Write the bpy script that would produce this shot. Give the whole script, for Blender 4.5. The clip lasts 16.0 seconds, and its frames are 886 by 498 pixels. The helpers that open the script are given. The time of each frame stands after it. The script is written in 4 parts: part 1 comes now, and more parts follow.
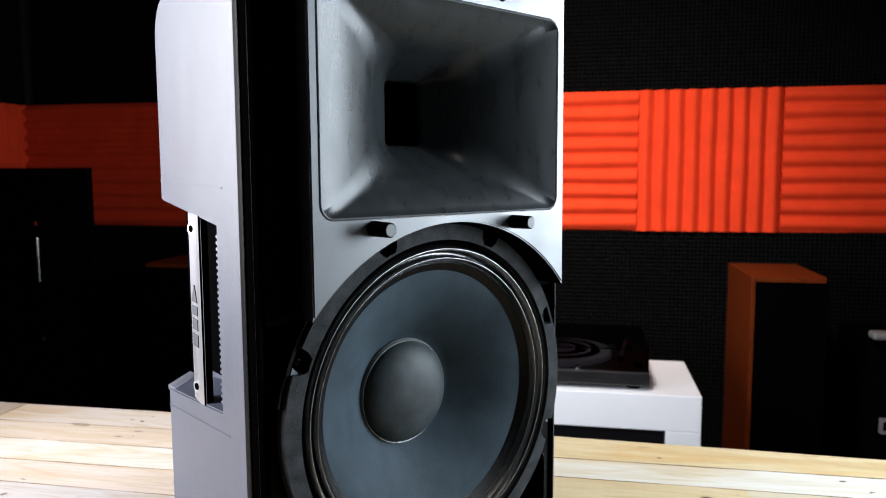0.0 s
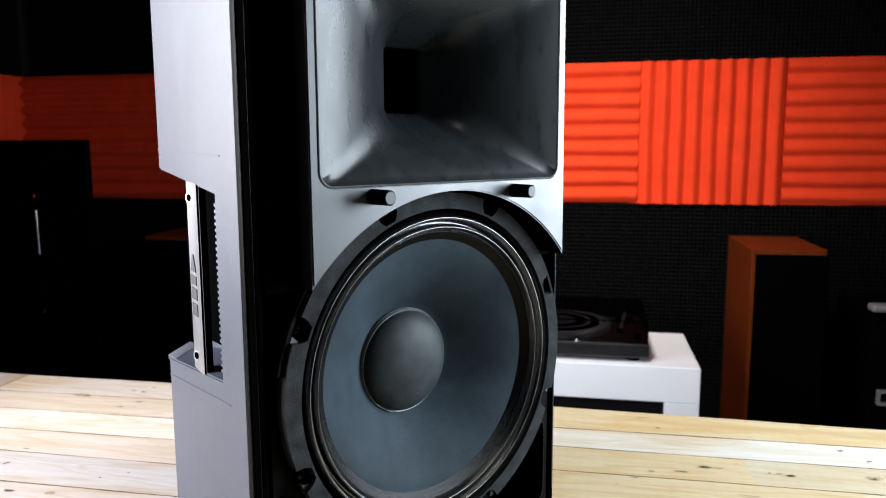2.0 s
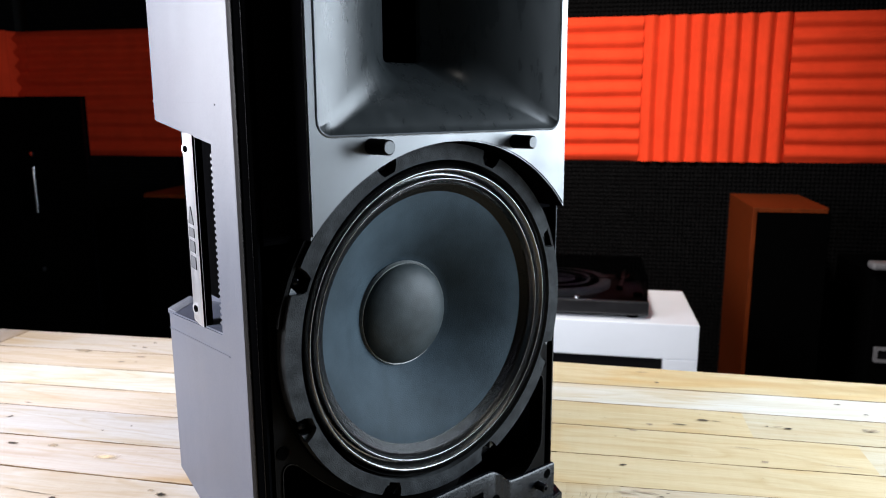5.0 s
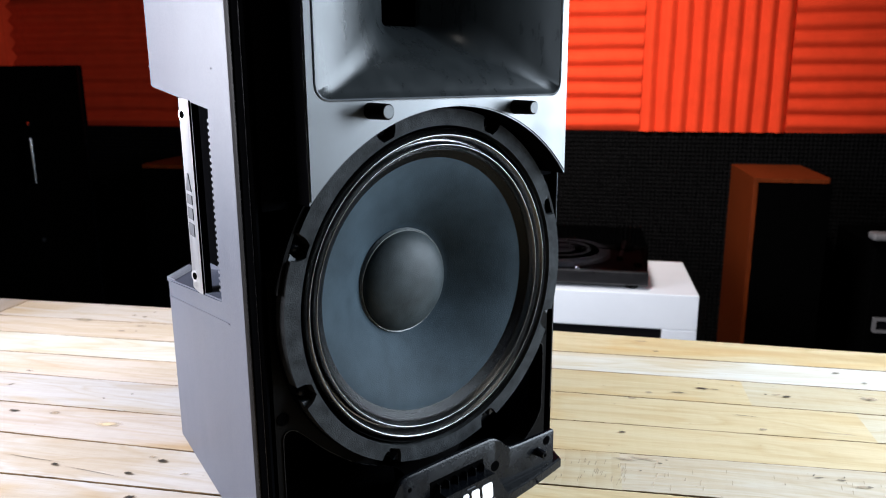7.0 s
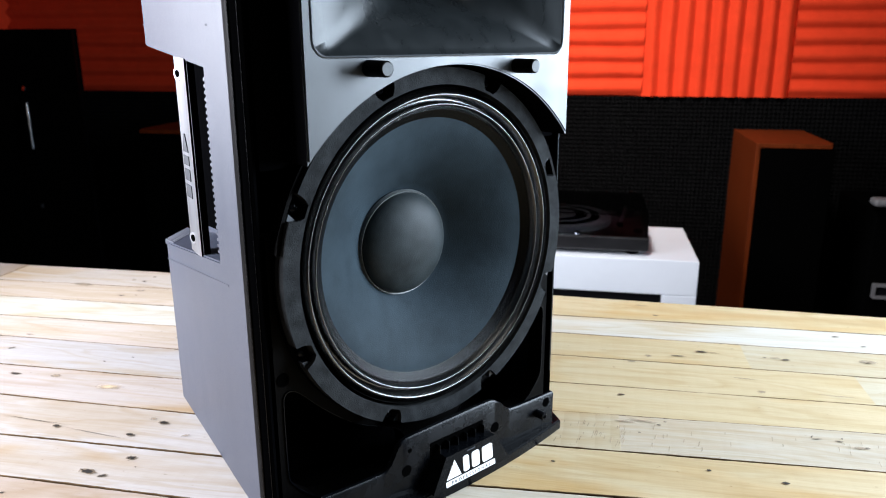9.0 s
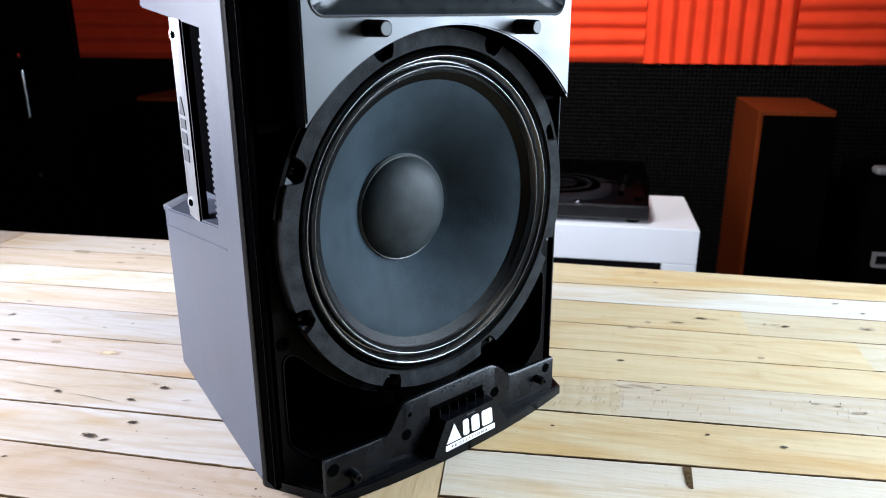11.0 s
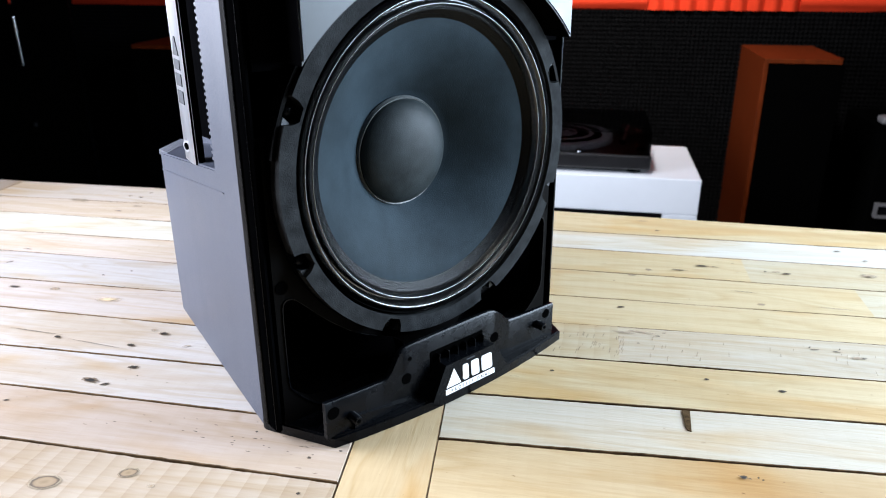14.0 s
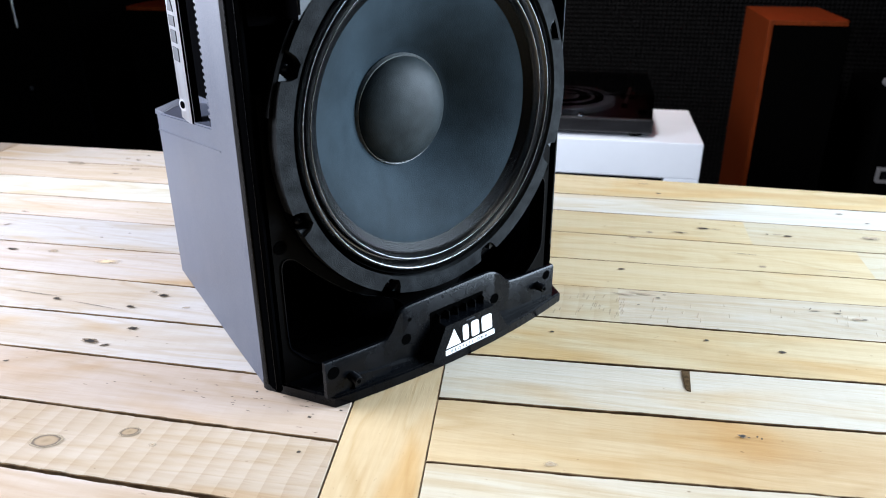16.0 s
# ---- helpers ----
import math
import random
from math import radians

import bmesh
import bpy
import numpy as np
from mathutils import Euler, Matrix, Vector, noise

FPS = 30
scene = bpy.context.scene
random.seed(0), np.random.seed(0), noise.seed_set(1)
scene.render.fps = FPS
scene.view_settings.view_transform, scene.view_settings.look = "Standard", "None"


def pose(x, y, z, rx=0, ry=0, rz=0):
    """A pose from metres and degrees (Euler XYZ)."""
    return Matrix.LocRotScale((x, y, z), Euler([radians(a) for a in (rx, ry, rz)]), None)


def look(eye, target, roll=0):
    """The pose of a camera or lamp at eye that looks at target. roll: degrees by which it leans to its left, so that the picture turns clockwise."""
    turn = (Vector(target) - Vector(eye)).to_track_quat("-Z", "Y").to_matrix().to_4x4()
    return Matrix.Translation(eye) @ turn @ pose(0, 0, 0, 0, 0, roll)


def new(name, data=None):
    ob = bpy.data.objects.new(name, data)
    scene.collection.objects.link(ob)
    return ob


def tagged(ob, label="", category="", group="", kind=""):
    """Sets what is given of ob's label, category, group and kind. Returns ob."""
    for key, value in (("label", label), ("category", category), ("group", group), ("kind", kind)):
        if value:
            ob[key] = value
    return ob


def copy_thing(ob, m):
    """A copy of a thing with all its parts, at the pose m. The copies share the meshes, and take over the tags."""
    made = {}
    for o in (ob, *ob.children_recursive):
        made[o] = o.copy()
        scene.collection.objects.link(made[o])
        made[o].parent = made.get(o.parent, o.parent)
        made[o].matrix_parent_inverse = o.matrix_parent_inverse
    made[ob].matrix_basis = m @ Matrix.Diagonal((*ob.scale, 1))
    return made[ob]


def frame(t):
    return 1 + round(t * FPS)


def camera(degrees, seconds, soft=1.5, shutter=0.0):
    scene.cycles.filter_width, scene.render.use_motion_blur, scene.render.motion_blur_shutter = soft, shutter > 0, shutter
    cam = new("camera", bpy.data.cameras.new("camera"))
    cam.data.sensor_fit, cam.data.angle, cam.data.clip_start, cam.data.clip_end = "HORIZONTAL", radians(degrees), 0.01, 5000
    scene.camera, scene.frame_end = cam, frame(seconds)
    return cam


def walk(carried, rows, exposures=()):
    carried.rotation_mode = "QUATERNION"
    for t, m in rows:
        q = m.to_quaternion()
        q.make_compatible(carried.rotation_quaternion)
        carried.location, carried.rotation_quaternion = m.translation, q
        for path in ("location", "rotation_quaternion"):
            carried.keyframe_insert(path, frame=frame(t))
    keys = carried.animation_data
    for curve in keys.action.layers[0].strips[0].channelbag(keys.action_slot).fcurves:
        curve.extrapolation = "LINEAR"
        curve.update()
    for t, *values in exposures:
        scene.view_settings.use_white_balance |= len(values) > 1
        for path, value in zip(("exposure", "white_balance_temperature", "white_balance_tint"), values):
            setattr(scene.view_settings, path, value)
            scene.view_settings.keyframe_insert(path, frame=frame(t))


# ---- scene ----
from mathutils.geometry import tessellate_polygon

# ---- camera ----
cam = camera(61.8, 16.0, soft=1.0)
cam.data.dof.use_dof, cam.data.dof.focus_distance, cam.data.dof.aperture_fstop = True, 0.66, 10.0
PATH = [
    (0, 0.0000, 0.0000, 1.1639, -5.864, 11.000, -0.225),
    (0.5, -0.0002, 0.0008, 1.1628, -6.337, 11.000, -0.223),
    (1, -0.0003, 0.0016, 1.1617, -6.823, 11.001, -0.221),
    (1.5, -0.0005, 0.0025, 1.1604, -7.348, 11.001, -0.219),
    (2, -0.0007, 0.0033, 1.1592, -7.884, 11.002, -0.216),
    (2.5, -0.0008, 0.0040, 1.1581, -8.317, 11.002, -0.214),
    (3, -0.0009, 0.0049, 1.1569, -8.837, 11.003, -0.212),
    (3.5, -0.0011, 0.0058, 1.1555, -9.419, 11.003, -0.209),
    (4, -0.0013, 0.0065, 1.1543, -9.892, 11.004, -0.207),
    (6.5, -0.0021, 0.0106, 1.1474, -12.682, 11.006, -0.195),
    (7, -0.0022, 0.0112, 1.1463, -13.140, 11.007, -0.193),
    (7.5, -0.0023, 0.0120, 1.1449, -13.683, 11.007, -0.191),
    (8, -0.0025, 0.0129, 1.1432, -14.369, 11.007, -0.188),
    (8.5, -0.0027, 0.0137, 1.1417, -14.952, 11.008, -0.186),
    (9, -0.0029, 0.0146, 1.1399, -15.637, 11.008, -0.184),
    (11.5, -0.0035, 0.0179, 1.1327, -18.420, 11.011, -0.172),
    (12, -0.0036, 0.0185, 1.1314, -18.919, 11.011, -0.170),
    (12.5, -0.0037, 0.0191, 1.1300, -19.441, 11.012, -0.168),
    (13, -0.0038, 0.0196, 1.1287, -19.922, 11.012, -0.165),
    (13.5, -0.0040, 0.0206, 1.1264, -20.793, 11.013, -0.163),
    (14, -0.0042, 0.0213, 1.1243, -21.549, 11.013, -0.161),
    (14.5, -0.0043, 0.0221, 1.1224, -22.274, 11.014, -0.158),
    (15, -0.0044, 0.0227, 1.1206, -22.911, 11.014, -0.156),
    (15.5, -0.0046, 0.0234, 1.1187, -23.637, 11.014, -0.154),
    (16, -0.0047, 0.0238, 1.1173, -24.126, 11.015, -0.151),
]
walk(cam, [(t, pose(x, y, z, 90 + pitch, 0, yaw) @ pose(0, 0, 0, 0, 0, roll))
           for t, x, y, z, pitch, yaw, roll in PATH], exposures=[(0, -0.04, 6950, 10), (4, 0.0, 6850, 10), (9, 0.02, 6500, 10), (16, 0.04, 6250, 9)])

# ---- world and lamps ----
world = bpy.data.worlds.new("world")
scene.world = world
world.use_nodes = True
world.node_tree.nodes["Background"].inputs[0].default_value = (0.5, 0.6, 0.8, 1)
world.node_tree.nodes["Background"].inputs[1].default_value = 0.004


def softbox(name, eye, target, w, h, power, colour, spread):
    la = bpy.data.lights.new(name, "AREA")
    la.shape, la.size, la.size_y, la.energy, la.color = "RECTANGLE", w, h, power, colour
    la.spread = radians(spread)
    ob = new(name, la)
    ob.matrix_world = look(eye, target)
    return ob


softbox("softbox_key", (1.16, 1.02, 1.32), (-0.1, 0.68, 1.10), 0.9, 0.9, 38, (0.76, 0.91, 1.08), 110)
softbox("softbox_fill", (-1.35, 0.42, 1.38), (-0.25, 0.60, 1.08), 0.8, 0.85, 34.5, (0.88, 0.92, 1.03), 120)
# Unseen lamp, added to brighten the table from above.
softbox("softbox_top", (0.15, 0.30, 2.40), (0.05, 0.75, 0.75), 0.3, 0.3, 4.3, (1.0, 0.96, 0.90), 180)
# Another unseen lamp, added to light the red foam and the bench.
softbox("wall_spot", (-0.22, 1.15, 2.35), (-0.08, 2.50, 1.12), 0.25, 0.25, 13.6, (1.0, 0.97, 0.95), 70)


# ---- materials ----
def mat(name, base, rough=0.5, metal=0.0, vary=0.0, scale=20.0, bump=0.0, bscale=200.0, spec=0.5, stretch=(1, 1, 1), rvary=0.0):
    m = bpy.data.materials.new(name)
    m.use_nodes = True
    nt = m.node_tree
    b = nt.nodes["Principled BSDF"]
    b.inputs["Base Color"].default_value = (*base, 1)
    b.inputs["Roughness"].default_value = rough
    b.inputs["Metallic"].default_value = metal
    b.inputs["Specular IOR Level"].default_value = spec
    tc = nt.nodes.new("ShaderNodeTexCoord")
    mp = nt.nodes.new("ShaderNodeMapping")
    mp.inputs["Scale"].default_value = stretch
    nt.links.new(tc.outputs["Object"], mp.inputs["Vector"])
    if vary or rvary:
        n = nt.nodes.new("ShaderNodeTexNoise")
        n.inputs["Scale"].default_value = scale
        n.inputs["Detail"].default_value = 6
        n.inputs["Roughness"].default_value = 0.65
        nt.links.new(mp.outputs["Vector"], n.inputs["Vector"])
    if vary:
        r = nt.nodes.new("ShaderNodeValToRGB")
        lo = [max(c * (1 - vary), 0) for c in base]
        hi = [min(c * (1 + vary), 1) for c in base]
        r.color_ramp.elements[0].position, r.color_ramp.elements[1].position = 0.3, 0.7
        r.color_ramp.elements[0].color, r.color_ramp.elements[1].color = (*lo, 1), (*hi, 1)
        nt.links.new(n.outputs["Fac"], r.inputs["Fac"])
        nt.links.new(r.outputs["Color"], b.inputs["Base Color"])
    if rvary:
        mr = nt.nodes.new("ShaderNodeMapRange")
        mr.inputs["From Min"].default_value, mr.inputs["From Max"].default_value = 0.3, 0.7
        mr.inputs["To Min"].default_value, mr.inputs["To Max"].default_value = rough - rvary, rough + rvary
        nt.links.new(n.outputs["Fac"], mr.inputs["Value"])
        nt.links.new(mr.outputs["Result"], b.inputs["Roughness"])
    if bump:
        n2 = nt.nodes.new("ShaderNodeTexNoise")
        n2.inputs["Scale"].default_value = bscale
        n2.inputs["Detail"].default_value = 4
        nt.links.new(mp.outputs["Vector"], n2.inputs["Vector"])
        bp = nt.nodes.new("ShaderNodeBump")
        bp.inputs["Strength"].default_value = bump
        bp.inputs["Distance"].default_value = 0.001
        nt.links.new(n2.outputs["Fac"], bp.inputs["Height"])
        nt.links.new(bp.outputs["Normal"], b.inputs["Normal"])
    return m


def pine(name):
    """Pale pallet wood: each plank has its own tone, long grain, streaks and stains."""
    m = bpy.data.materials.new(name)
    m.use_nodes = True
    nt = m.node_tree
    b = nt.nodes["Principled BSDF"]
    N, L = nt.nodes.new, nt.links.new
    tc, oi = N("ShaderNodeTexCoord"), N("ShaderNodeObjectInfo")
    off = N("ShaderNodeVectorMath")
    off.operation = "MULTIPLY_ADD"
    off.inputs[1].default_value = (1, 1, 1)
    sc = N("ShaderNodeVectorMath")
    sc.operation = "SCALE"
    sc.inputs[0].default_value = (13.7, 7.3, 3.1)
    L(oi.outputs["Random"], sc.inputs["Scale"])
    L(tc.outputs["Object"], off.inputs[0])
    L(sc.outputs["Vector"], off.inputs[2])

    def noise_tex(s, stretch, detail=5, dist=0.0):
        mp = N("ShaderNodeMapping")
        mp.inputs["Scale"].default_value = stretch
        L(off.outputs["Vector"], mp.inputs["Vector"])
        n = N("ShaderNodeTexNoise")
        n.inputs["Scale"].default_value = s
        n.inputs["Detail"].default_value = detail
        n.inputs["Distortion"].default_value = dist
        L(mp.outputs["Vector"], n.inputs["Vector"])
        return n.outputs["Fac"]

    def ramp(fac, stops):
        r = N("ShaderNodeValToRGB")
        while len(r.color_ramp.elements) < len(stops):
            r.color_ramp.elements.new(0.5)
        for e, (p, c) in zip(r.color_ramp.elements, stops):
            e.position, e.color = p, (*c, 1)
        L(fac, r.inputs["Fac"])
        return r.outputs["Color"]

    def mix(kind, fac, a, c):
        x = N("ShaderNodeMix")
        x.data_type, x.blend_type = "RGBA", kind
        if isinstance(fac, float):
            x.inputs["Factor"].default_value = fac
        else:
            L(fac, x.inputs["Factor"])
        L(a, x.inputs["A"])
        L(c, x.inputs["B"])
        return x.outputs["Result"]

    tone = oi.outputs["Color"]
    grain = ramp(noise_tex(3.2, (0.7, 13, 13), 5, 0.9), [(0.25, (0.66, 0.56, 0.41)), (0.38, (0.96, 0.93, 0.88)), (0.47, (1, 1, 1)), (0.53, (0.84, 0.76, 0.62)), (0.60, (1, 0.98, 0.95)), (0.72, (0.90, 0.83, 0.72))])
    streak = ramp(noise_tex(11, (0.5, 12, 12), 4, 0.8), [(0.30, (0.76, 0.66, 0.50)), (0.44, (1, 1, 1))])
    fine = ramp(noise_tex(45, (0.8, 8, 8), 5, 0.6), [(0.33, (0.74, 0.67, 0.58)), (0.6, (1, 1, 1))])
    blot = ramp(noise_tex(4.5, (0.8, 3, 3), 3, 0.6), [(0.30, (0.95, 0.80, 0.58)), (0.45, (1, 1, 1)), (0.72, (1.0, 0.99, 0.97))])
    speck = ramp(noise_tex(120, (1, 2.2, 1), 2, 0.0), [(0.20, (0.30, 0.22, 0.15)), (0.27, (1, 1, 1))])
    heart = ramp(noise_tex(2.4, (0.9, 4.5, 4.5), 3, 1.0), [(0.34, (0.86, 0.74, 0.56)), (0.42, (0.95, 0.90, 0.81)), (0.47, (1, 1, 1))])
    figure = ramp(noise_tex(2.6, (0.9, 7, 7), 2, 1.3), [(0.30, (0.90, 0.84, 0.73)), (0.40, (1, 1, 1)), (0.50, (0.99, 0.97, 0.94)), (0.56, (0.88, 0.82, 0.71)), (0.60, (1, 1, 1)), (0.74, (0.94, 0.91, 0.85))])
    band = N("ShaderNodeTexWave")
    band.wave_profile = "SAW"
    band.inputs["Scale"].default_value = 19.0
    band.inputs["Distortion"].default_value = 1.3
    band.inputs["Detail"].default_value = 2.0
    band.inputs["Detail Scale"].default_value = 0.8
    L(off.outputs["Vector"], band.inputs["Vector"])
    saw = ramp(band.outputs["Fac"], [(0.0, (0.76, 0.67, 0.55)), (0.25, (0.88, 0.82, 0.74)), (0.6, (1.0, 0.98, 0.95)), (1.0, (1.08, 1.07, 1.06))])
    c = mix("MULTIPLY", 0.34, tone, grain)
    c = mix("MULTIPLY", 0.75, c, figure)
    c = mix("MULTIPLY", 0.7, c, heart)
    c = mix("MULTIPLY", 0.22, c, streak)
    c = mix("MULTIPLY", 0.20, c, fine)
    c = mix("MULTIPLY", 0.9, c, blot)
    c = mix("MULTIPLY", 0.7, c, speck)
    c = mix("MULTIPLY", oi.outputs["Alpha"], c, saw)
    L(c, b.inputs["Base Color"])
    b.inputs["Roughness"].default_value = 0.58
    b.inputs["Specular IOR Level"].default_value = 0.3
    bp = N("ShaderNodeBump")
    bp.inputs["Strength"].default_value = 0.35
    bp.inputs["Distance"].default_value = 0.001
    L(noise_tex(45, (0.8, 8, 8), 5, 0.6), bp.inputs["Height"])
    L(bp.outputs["Normal"], b.inputs["Normal"])
    return m


PINE = pine("pine")


def knot_mat(name, stops, sharp, wob=0.9):
    """Colour by distance from the middle, broken by noise; the rim melts into the plank."""
    m = bpy.data.materials.new(name)
    m.use_nodes = True
    nt = m.node_tree
    N, L = nt.nodes.new, nt.links.new
    b = nt.nodes["Principled BSDF"]
    b.inputs["Roughness"].default_value = 0.55
    tc, oi, no, ad, ln, ra, mr = N("ShaderNodeTexCoord"), N("ShaderNodeObjectInfo"), N("ShaderNodeTexNoise"), N("ShaderNodeVectorMath"), N("ShaderNodeVectorMath"), N("ShaderNodeValToRGB"), N("ShaderNodeMapRange")
    no.noise_dimensions = "4D"
    no.inputs["Scale"].default_value = 2.8
    no.inputs["Detail"].default_value = 4
    wm = N("ShaderNodeMath")
    wm.operation = "MULTIPLY"
    wm.inputs[1].default_value = 37.0
    L(oi.outputs["Random"], wm.inputs[0])
    L(wm.outputs[0], no.inputs["W"])
    L(tc.outputs["Object"], no.inputs["Vector"])
    sb = N("ShaderNodeVectorMath")
    sb.operation = "SUBTRACT"
    sb.inputs[1].default_value = (0.5, 0.5, 0.5)
    L(no.outputs["Color"], sb.inputs[0])
    ad.operation = "MULTIPLY_ADD"
    ad.inputs[1].default_value = (wob, wob, 0)
    L(sb.outputs["Vector"], ad.inputs[0])
    L(tc.outputs["Object"], ad.inputs[2])
    ln.operation = "LENGTH"
    L(ad.outputs["Vector"], ln.inputs[0])
    while len(ra.color_ramp.elements) < len(stops):
        ra.color_ramp.elements.new(0.5)
    for e, (p, c) in zip(ra.color_ramp.elements, stops):
        e.position, e.color = p, (*c, 1)
    L(ln.outputs["Value"], ra.inputs["Fac"])
    L(ra.outputs["Color"], b.inputs["Base Color"])
    mr.inputs["From Min"].default_value, mr.inputs["From Max"].default_value = 0.80, sharp
    mr.inputs["To Min"].default_value, mr.inputs["To Max"].default_value = 0.0, 1.0
    L(ln.outputs["Value"], mr.inputs["Value"])
    L(mr.outputs["Result"], b.inputs["Alpha"])
    return m


KNOTS = {"r": knot_mat("knot_ringed", [(0.0, (0.19, 0.13, 0.07)), (0.30, (0.26, 0.185, 0.11)), (0.48, (0.23, 0.16, 0.095)), (0.57, (0.10, 0.068, 0.042)), (0.63, (0.07, 0.047, 0.03)), (0.70, (0.34, 0.27, 0.18))], 0.66, 0.25),
         "k": knot_mat("knot_dark", [(0.0, (0.008, 0.006, 0.004)), (0.50, (0.014, 0.010, 0.007)), (0.58, (0.13, 0.085, 0.05)), (0.70, (0.36, 0.28, 0.19))], 0.56, 1.2),
         "q": knot_mat("knot_soft", [(0.0, (0.13, 0.085, 0.05)), (0.18, (0.24, 0.17, 0.105)), (0.34, (0.36, 0.28, 0.19)), (0.7, (0.46, 0.38, 0.28))], 0.18, 1.1),
         "h": knot_mat("nail_hole", [(0.0, (0.01, 0.008, 0.006)), (0.5, (0.02, 0.014, 0.010)), (0.7, (0.20, 0.13, 0.08))], 0.45, 1.2),
         "b": knot_mat("saw_mark", [(0.0, (0.36, 0.28, 0.17)), (0.7, (0.42, 0.34, 0.22))], 0.05, 0.6),
         "s": knot_mat("resin_stain", [(0.0, (0.54, 0.40, 0.24)), (0.8, (0.54, 0.45, 0.33))], 0.15)}
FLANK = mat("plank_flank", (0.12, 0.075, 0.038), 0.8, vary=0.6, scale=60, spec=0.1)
# The slot is a flat patch; its brown carries the shade of the depth.
SLOT = mat("slot_shade", (0.06, 0.038, 0.02), 0.9, vary=0.8, scale=250, spec=0.0)
# Openings are solid black pieces: the dark inside them is painted.
HOLE = mat("hole", (0.0008, 0.0008, 0.0008), 0.9, spec=0.0)
SHELL = mat("shell_plastic", (0.030, 0.0355, 0.055), 0.45, vary=0.10, scale=9, bump=0.25, bscale=900, stretch=(1, 1, 0.35), rvary=0.04, spec=0.60)
BAFFLE = mat("baffle_plastic", (0.0115, 0.0150, 0.0192), 0.45, vary=0.35, scale=25, bump=0.03, bscale=600, rvary=0.08, spec=0.62)
HORN = mat("horn_plastic", (0.0072, 0.0085, 0.0091), 0.30, vary=0.16, scale=60, bump=0.03, bscale=700, rvary=0.06, stretch=(1, 1, 0.3), spec=0.14)
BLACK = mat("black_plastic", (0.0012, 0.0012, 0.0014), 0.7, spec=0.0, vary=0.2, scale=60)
TRIM = mat("trim_plastic", (0.0007, 0.0007, 0.0008), 0.6, spec=0.0)
FASCIA = mat("fascia_plastic", (0.0013, 0.0016, 0.0023), 0.27, vary=0.35, scale=60, bump=0.12, bscale=700, rvary=0.08, spec=0.10)
DEEP = mat("recess_plastic", (0.0009, 0.0008, 0.0008), 0.5, vary=0.3, scale=90, bump=0.1, bscale=700, spec=0.03)
PEG_TIP = mat("peg_tip", (0.024, 0.028, 0.031), 0.6, vary=0.2, scale=200)
GASKET = mat("gasket", (0.0142, 0.0152, 0.0160), 0.8, vary=0.55, scale=70, bump=0.6, bscale=900, spec=0.05)
SURROUND = mat("surround", (0.0008, 0.0008, 0.0008), 0.24, bump=0.35, bscale=1000, spec=1.0)
COATING = mat("doped_edge", (0.0003, 0.0003, 0.0004), 0.05, bump=0.7, bscale=850, spec=0.10)
CONE = mat("paper_cone", (0.0168, 0.0245, 0.0302), 0.60, vary=0.28, scale=22, bump=0.3, bscale=1000, spec=0.04)
CAP = mat("dust_cap", (0.0152, 0.0190, 0.0202), 0.50, vary=0.35, scale=50, bump=0.2, bscale=1000, spec=0.10)
GLUE = mat("glue_bead", (0.080, 0.086, 0.086), 0.45, vary=0.4, scale=300, bump=0.5, bscale=900)
STEEL = mat("brushed_steel", (0.36, 0.36, 0.38), 0.36, 1.0, vary=0.08, scale=40, stretch=(1, 1, 0.1), rvary=0.06)
BOLT = mat("bolt_steel", (0.34, 0.34, 0.36), 0.4, 1.0)
GREYMARK = mat("grey_print", (0.022, 0.025, 0.032), 0.5)
WHITE_PRINT = mat("white_print", (0.80, 0.80, 0.80), 0.45)
RED = mat("red_foam", (0.55, 0.039, 0.013), 0.95, vary=0.10, scale=14, bump=0.8, bscale=350, spec=0.05)
BLACK_FOAM = mat("black_foam", (0.0042, 0.0041, 0.0043), 0.95, vary=0.2, scale=30, bump=0.3, bscale=350, spec=0.0)
WALL = mat("dark_wall", (0.004, 0.004, 0.004), 0.9, vary=0.1)
FLOOR = mat("dark_floor", (0.02, 0.018, 0.016), 0.6, vary=0.2)
WHITE = mat("white_lacquer", (0.72, 0.755, 0.82), 0.35, vary=0.03, scale=6)
WOODVENEER = mat("teak_veneer", (0.088, 0.0152, 0.0028), 0.5, vary=0.5, scale=14, stretch=(14, 14, 0.8), bump=0.1, spec=0.1)
GRILLE = mat("grille_cloth", (0.0008, 0.0008, 0.0008), 0.95, bump=0.3, bscale=900, spec=0.0)
GLOSSBLACK = mat("gloss_black", (0.005, 0.005, 0.006), 0.15)
MATTBLACK = mat("matt_black", (0.0012, 0.0012, 0.0012), 0.85, spec=0.0)
DECK = mat("deck_plastic", (0.012, 0.0118, 0.0132), 0.32, vary=0.2, scale=40, rvary=0.05)
ALU = mat("aluminium", (0.55, 0.55, 0.57), 0.35, 1.0, rvary=0.05)
CHROME = mat("chrome", (0.75, 0.75, 0.77), 0.15, 1.0)
GREYPAINT = mat("grey_paint", (0.15, 0.145, 0.15), 0.5, vary=0.15, scale=40)
PLATTER = mat("platter_metal", (0.34, 0.35, 0.38), 0.4, vary=0.1, scale=60)
GLASS = bpy.data.materials.new("smoked_acrylic")
GLASS.use_nodes = True
_g = GLASS.node_tree.nodes["Principled BSDF"]
_g.inputs["Base Color"].default_value = (0.30, 0.30, 0.31, 1)
_g.inputs["Transmission Weight"].default_value = 1.0
_g.inputs["Roughness"].default_value = 0.03
_g.inputs["IOR"].default_value = 1.1


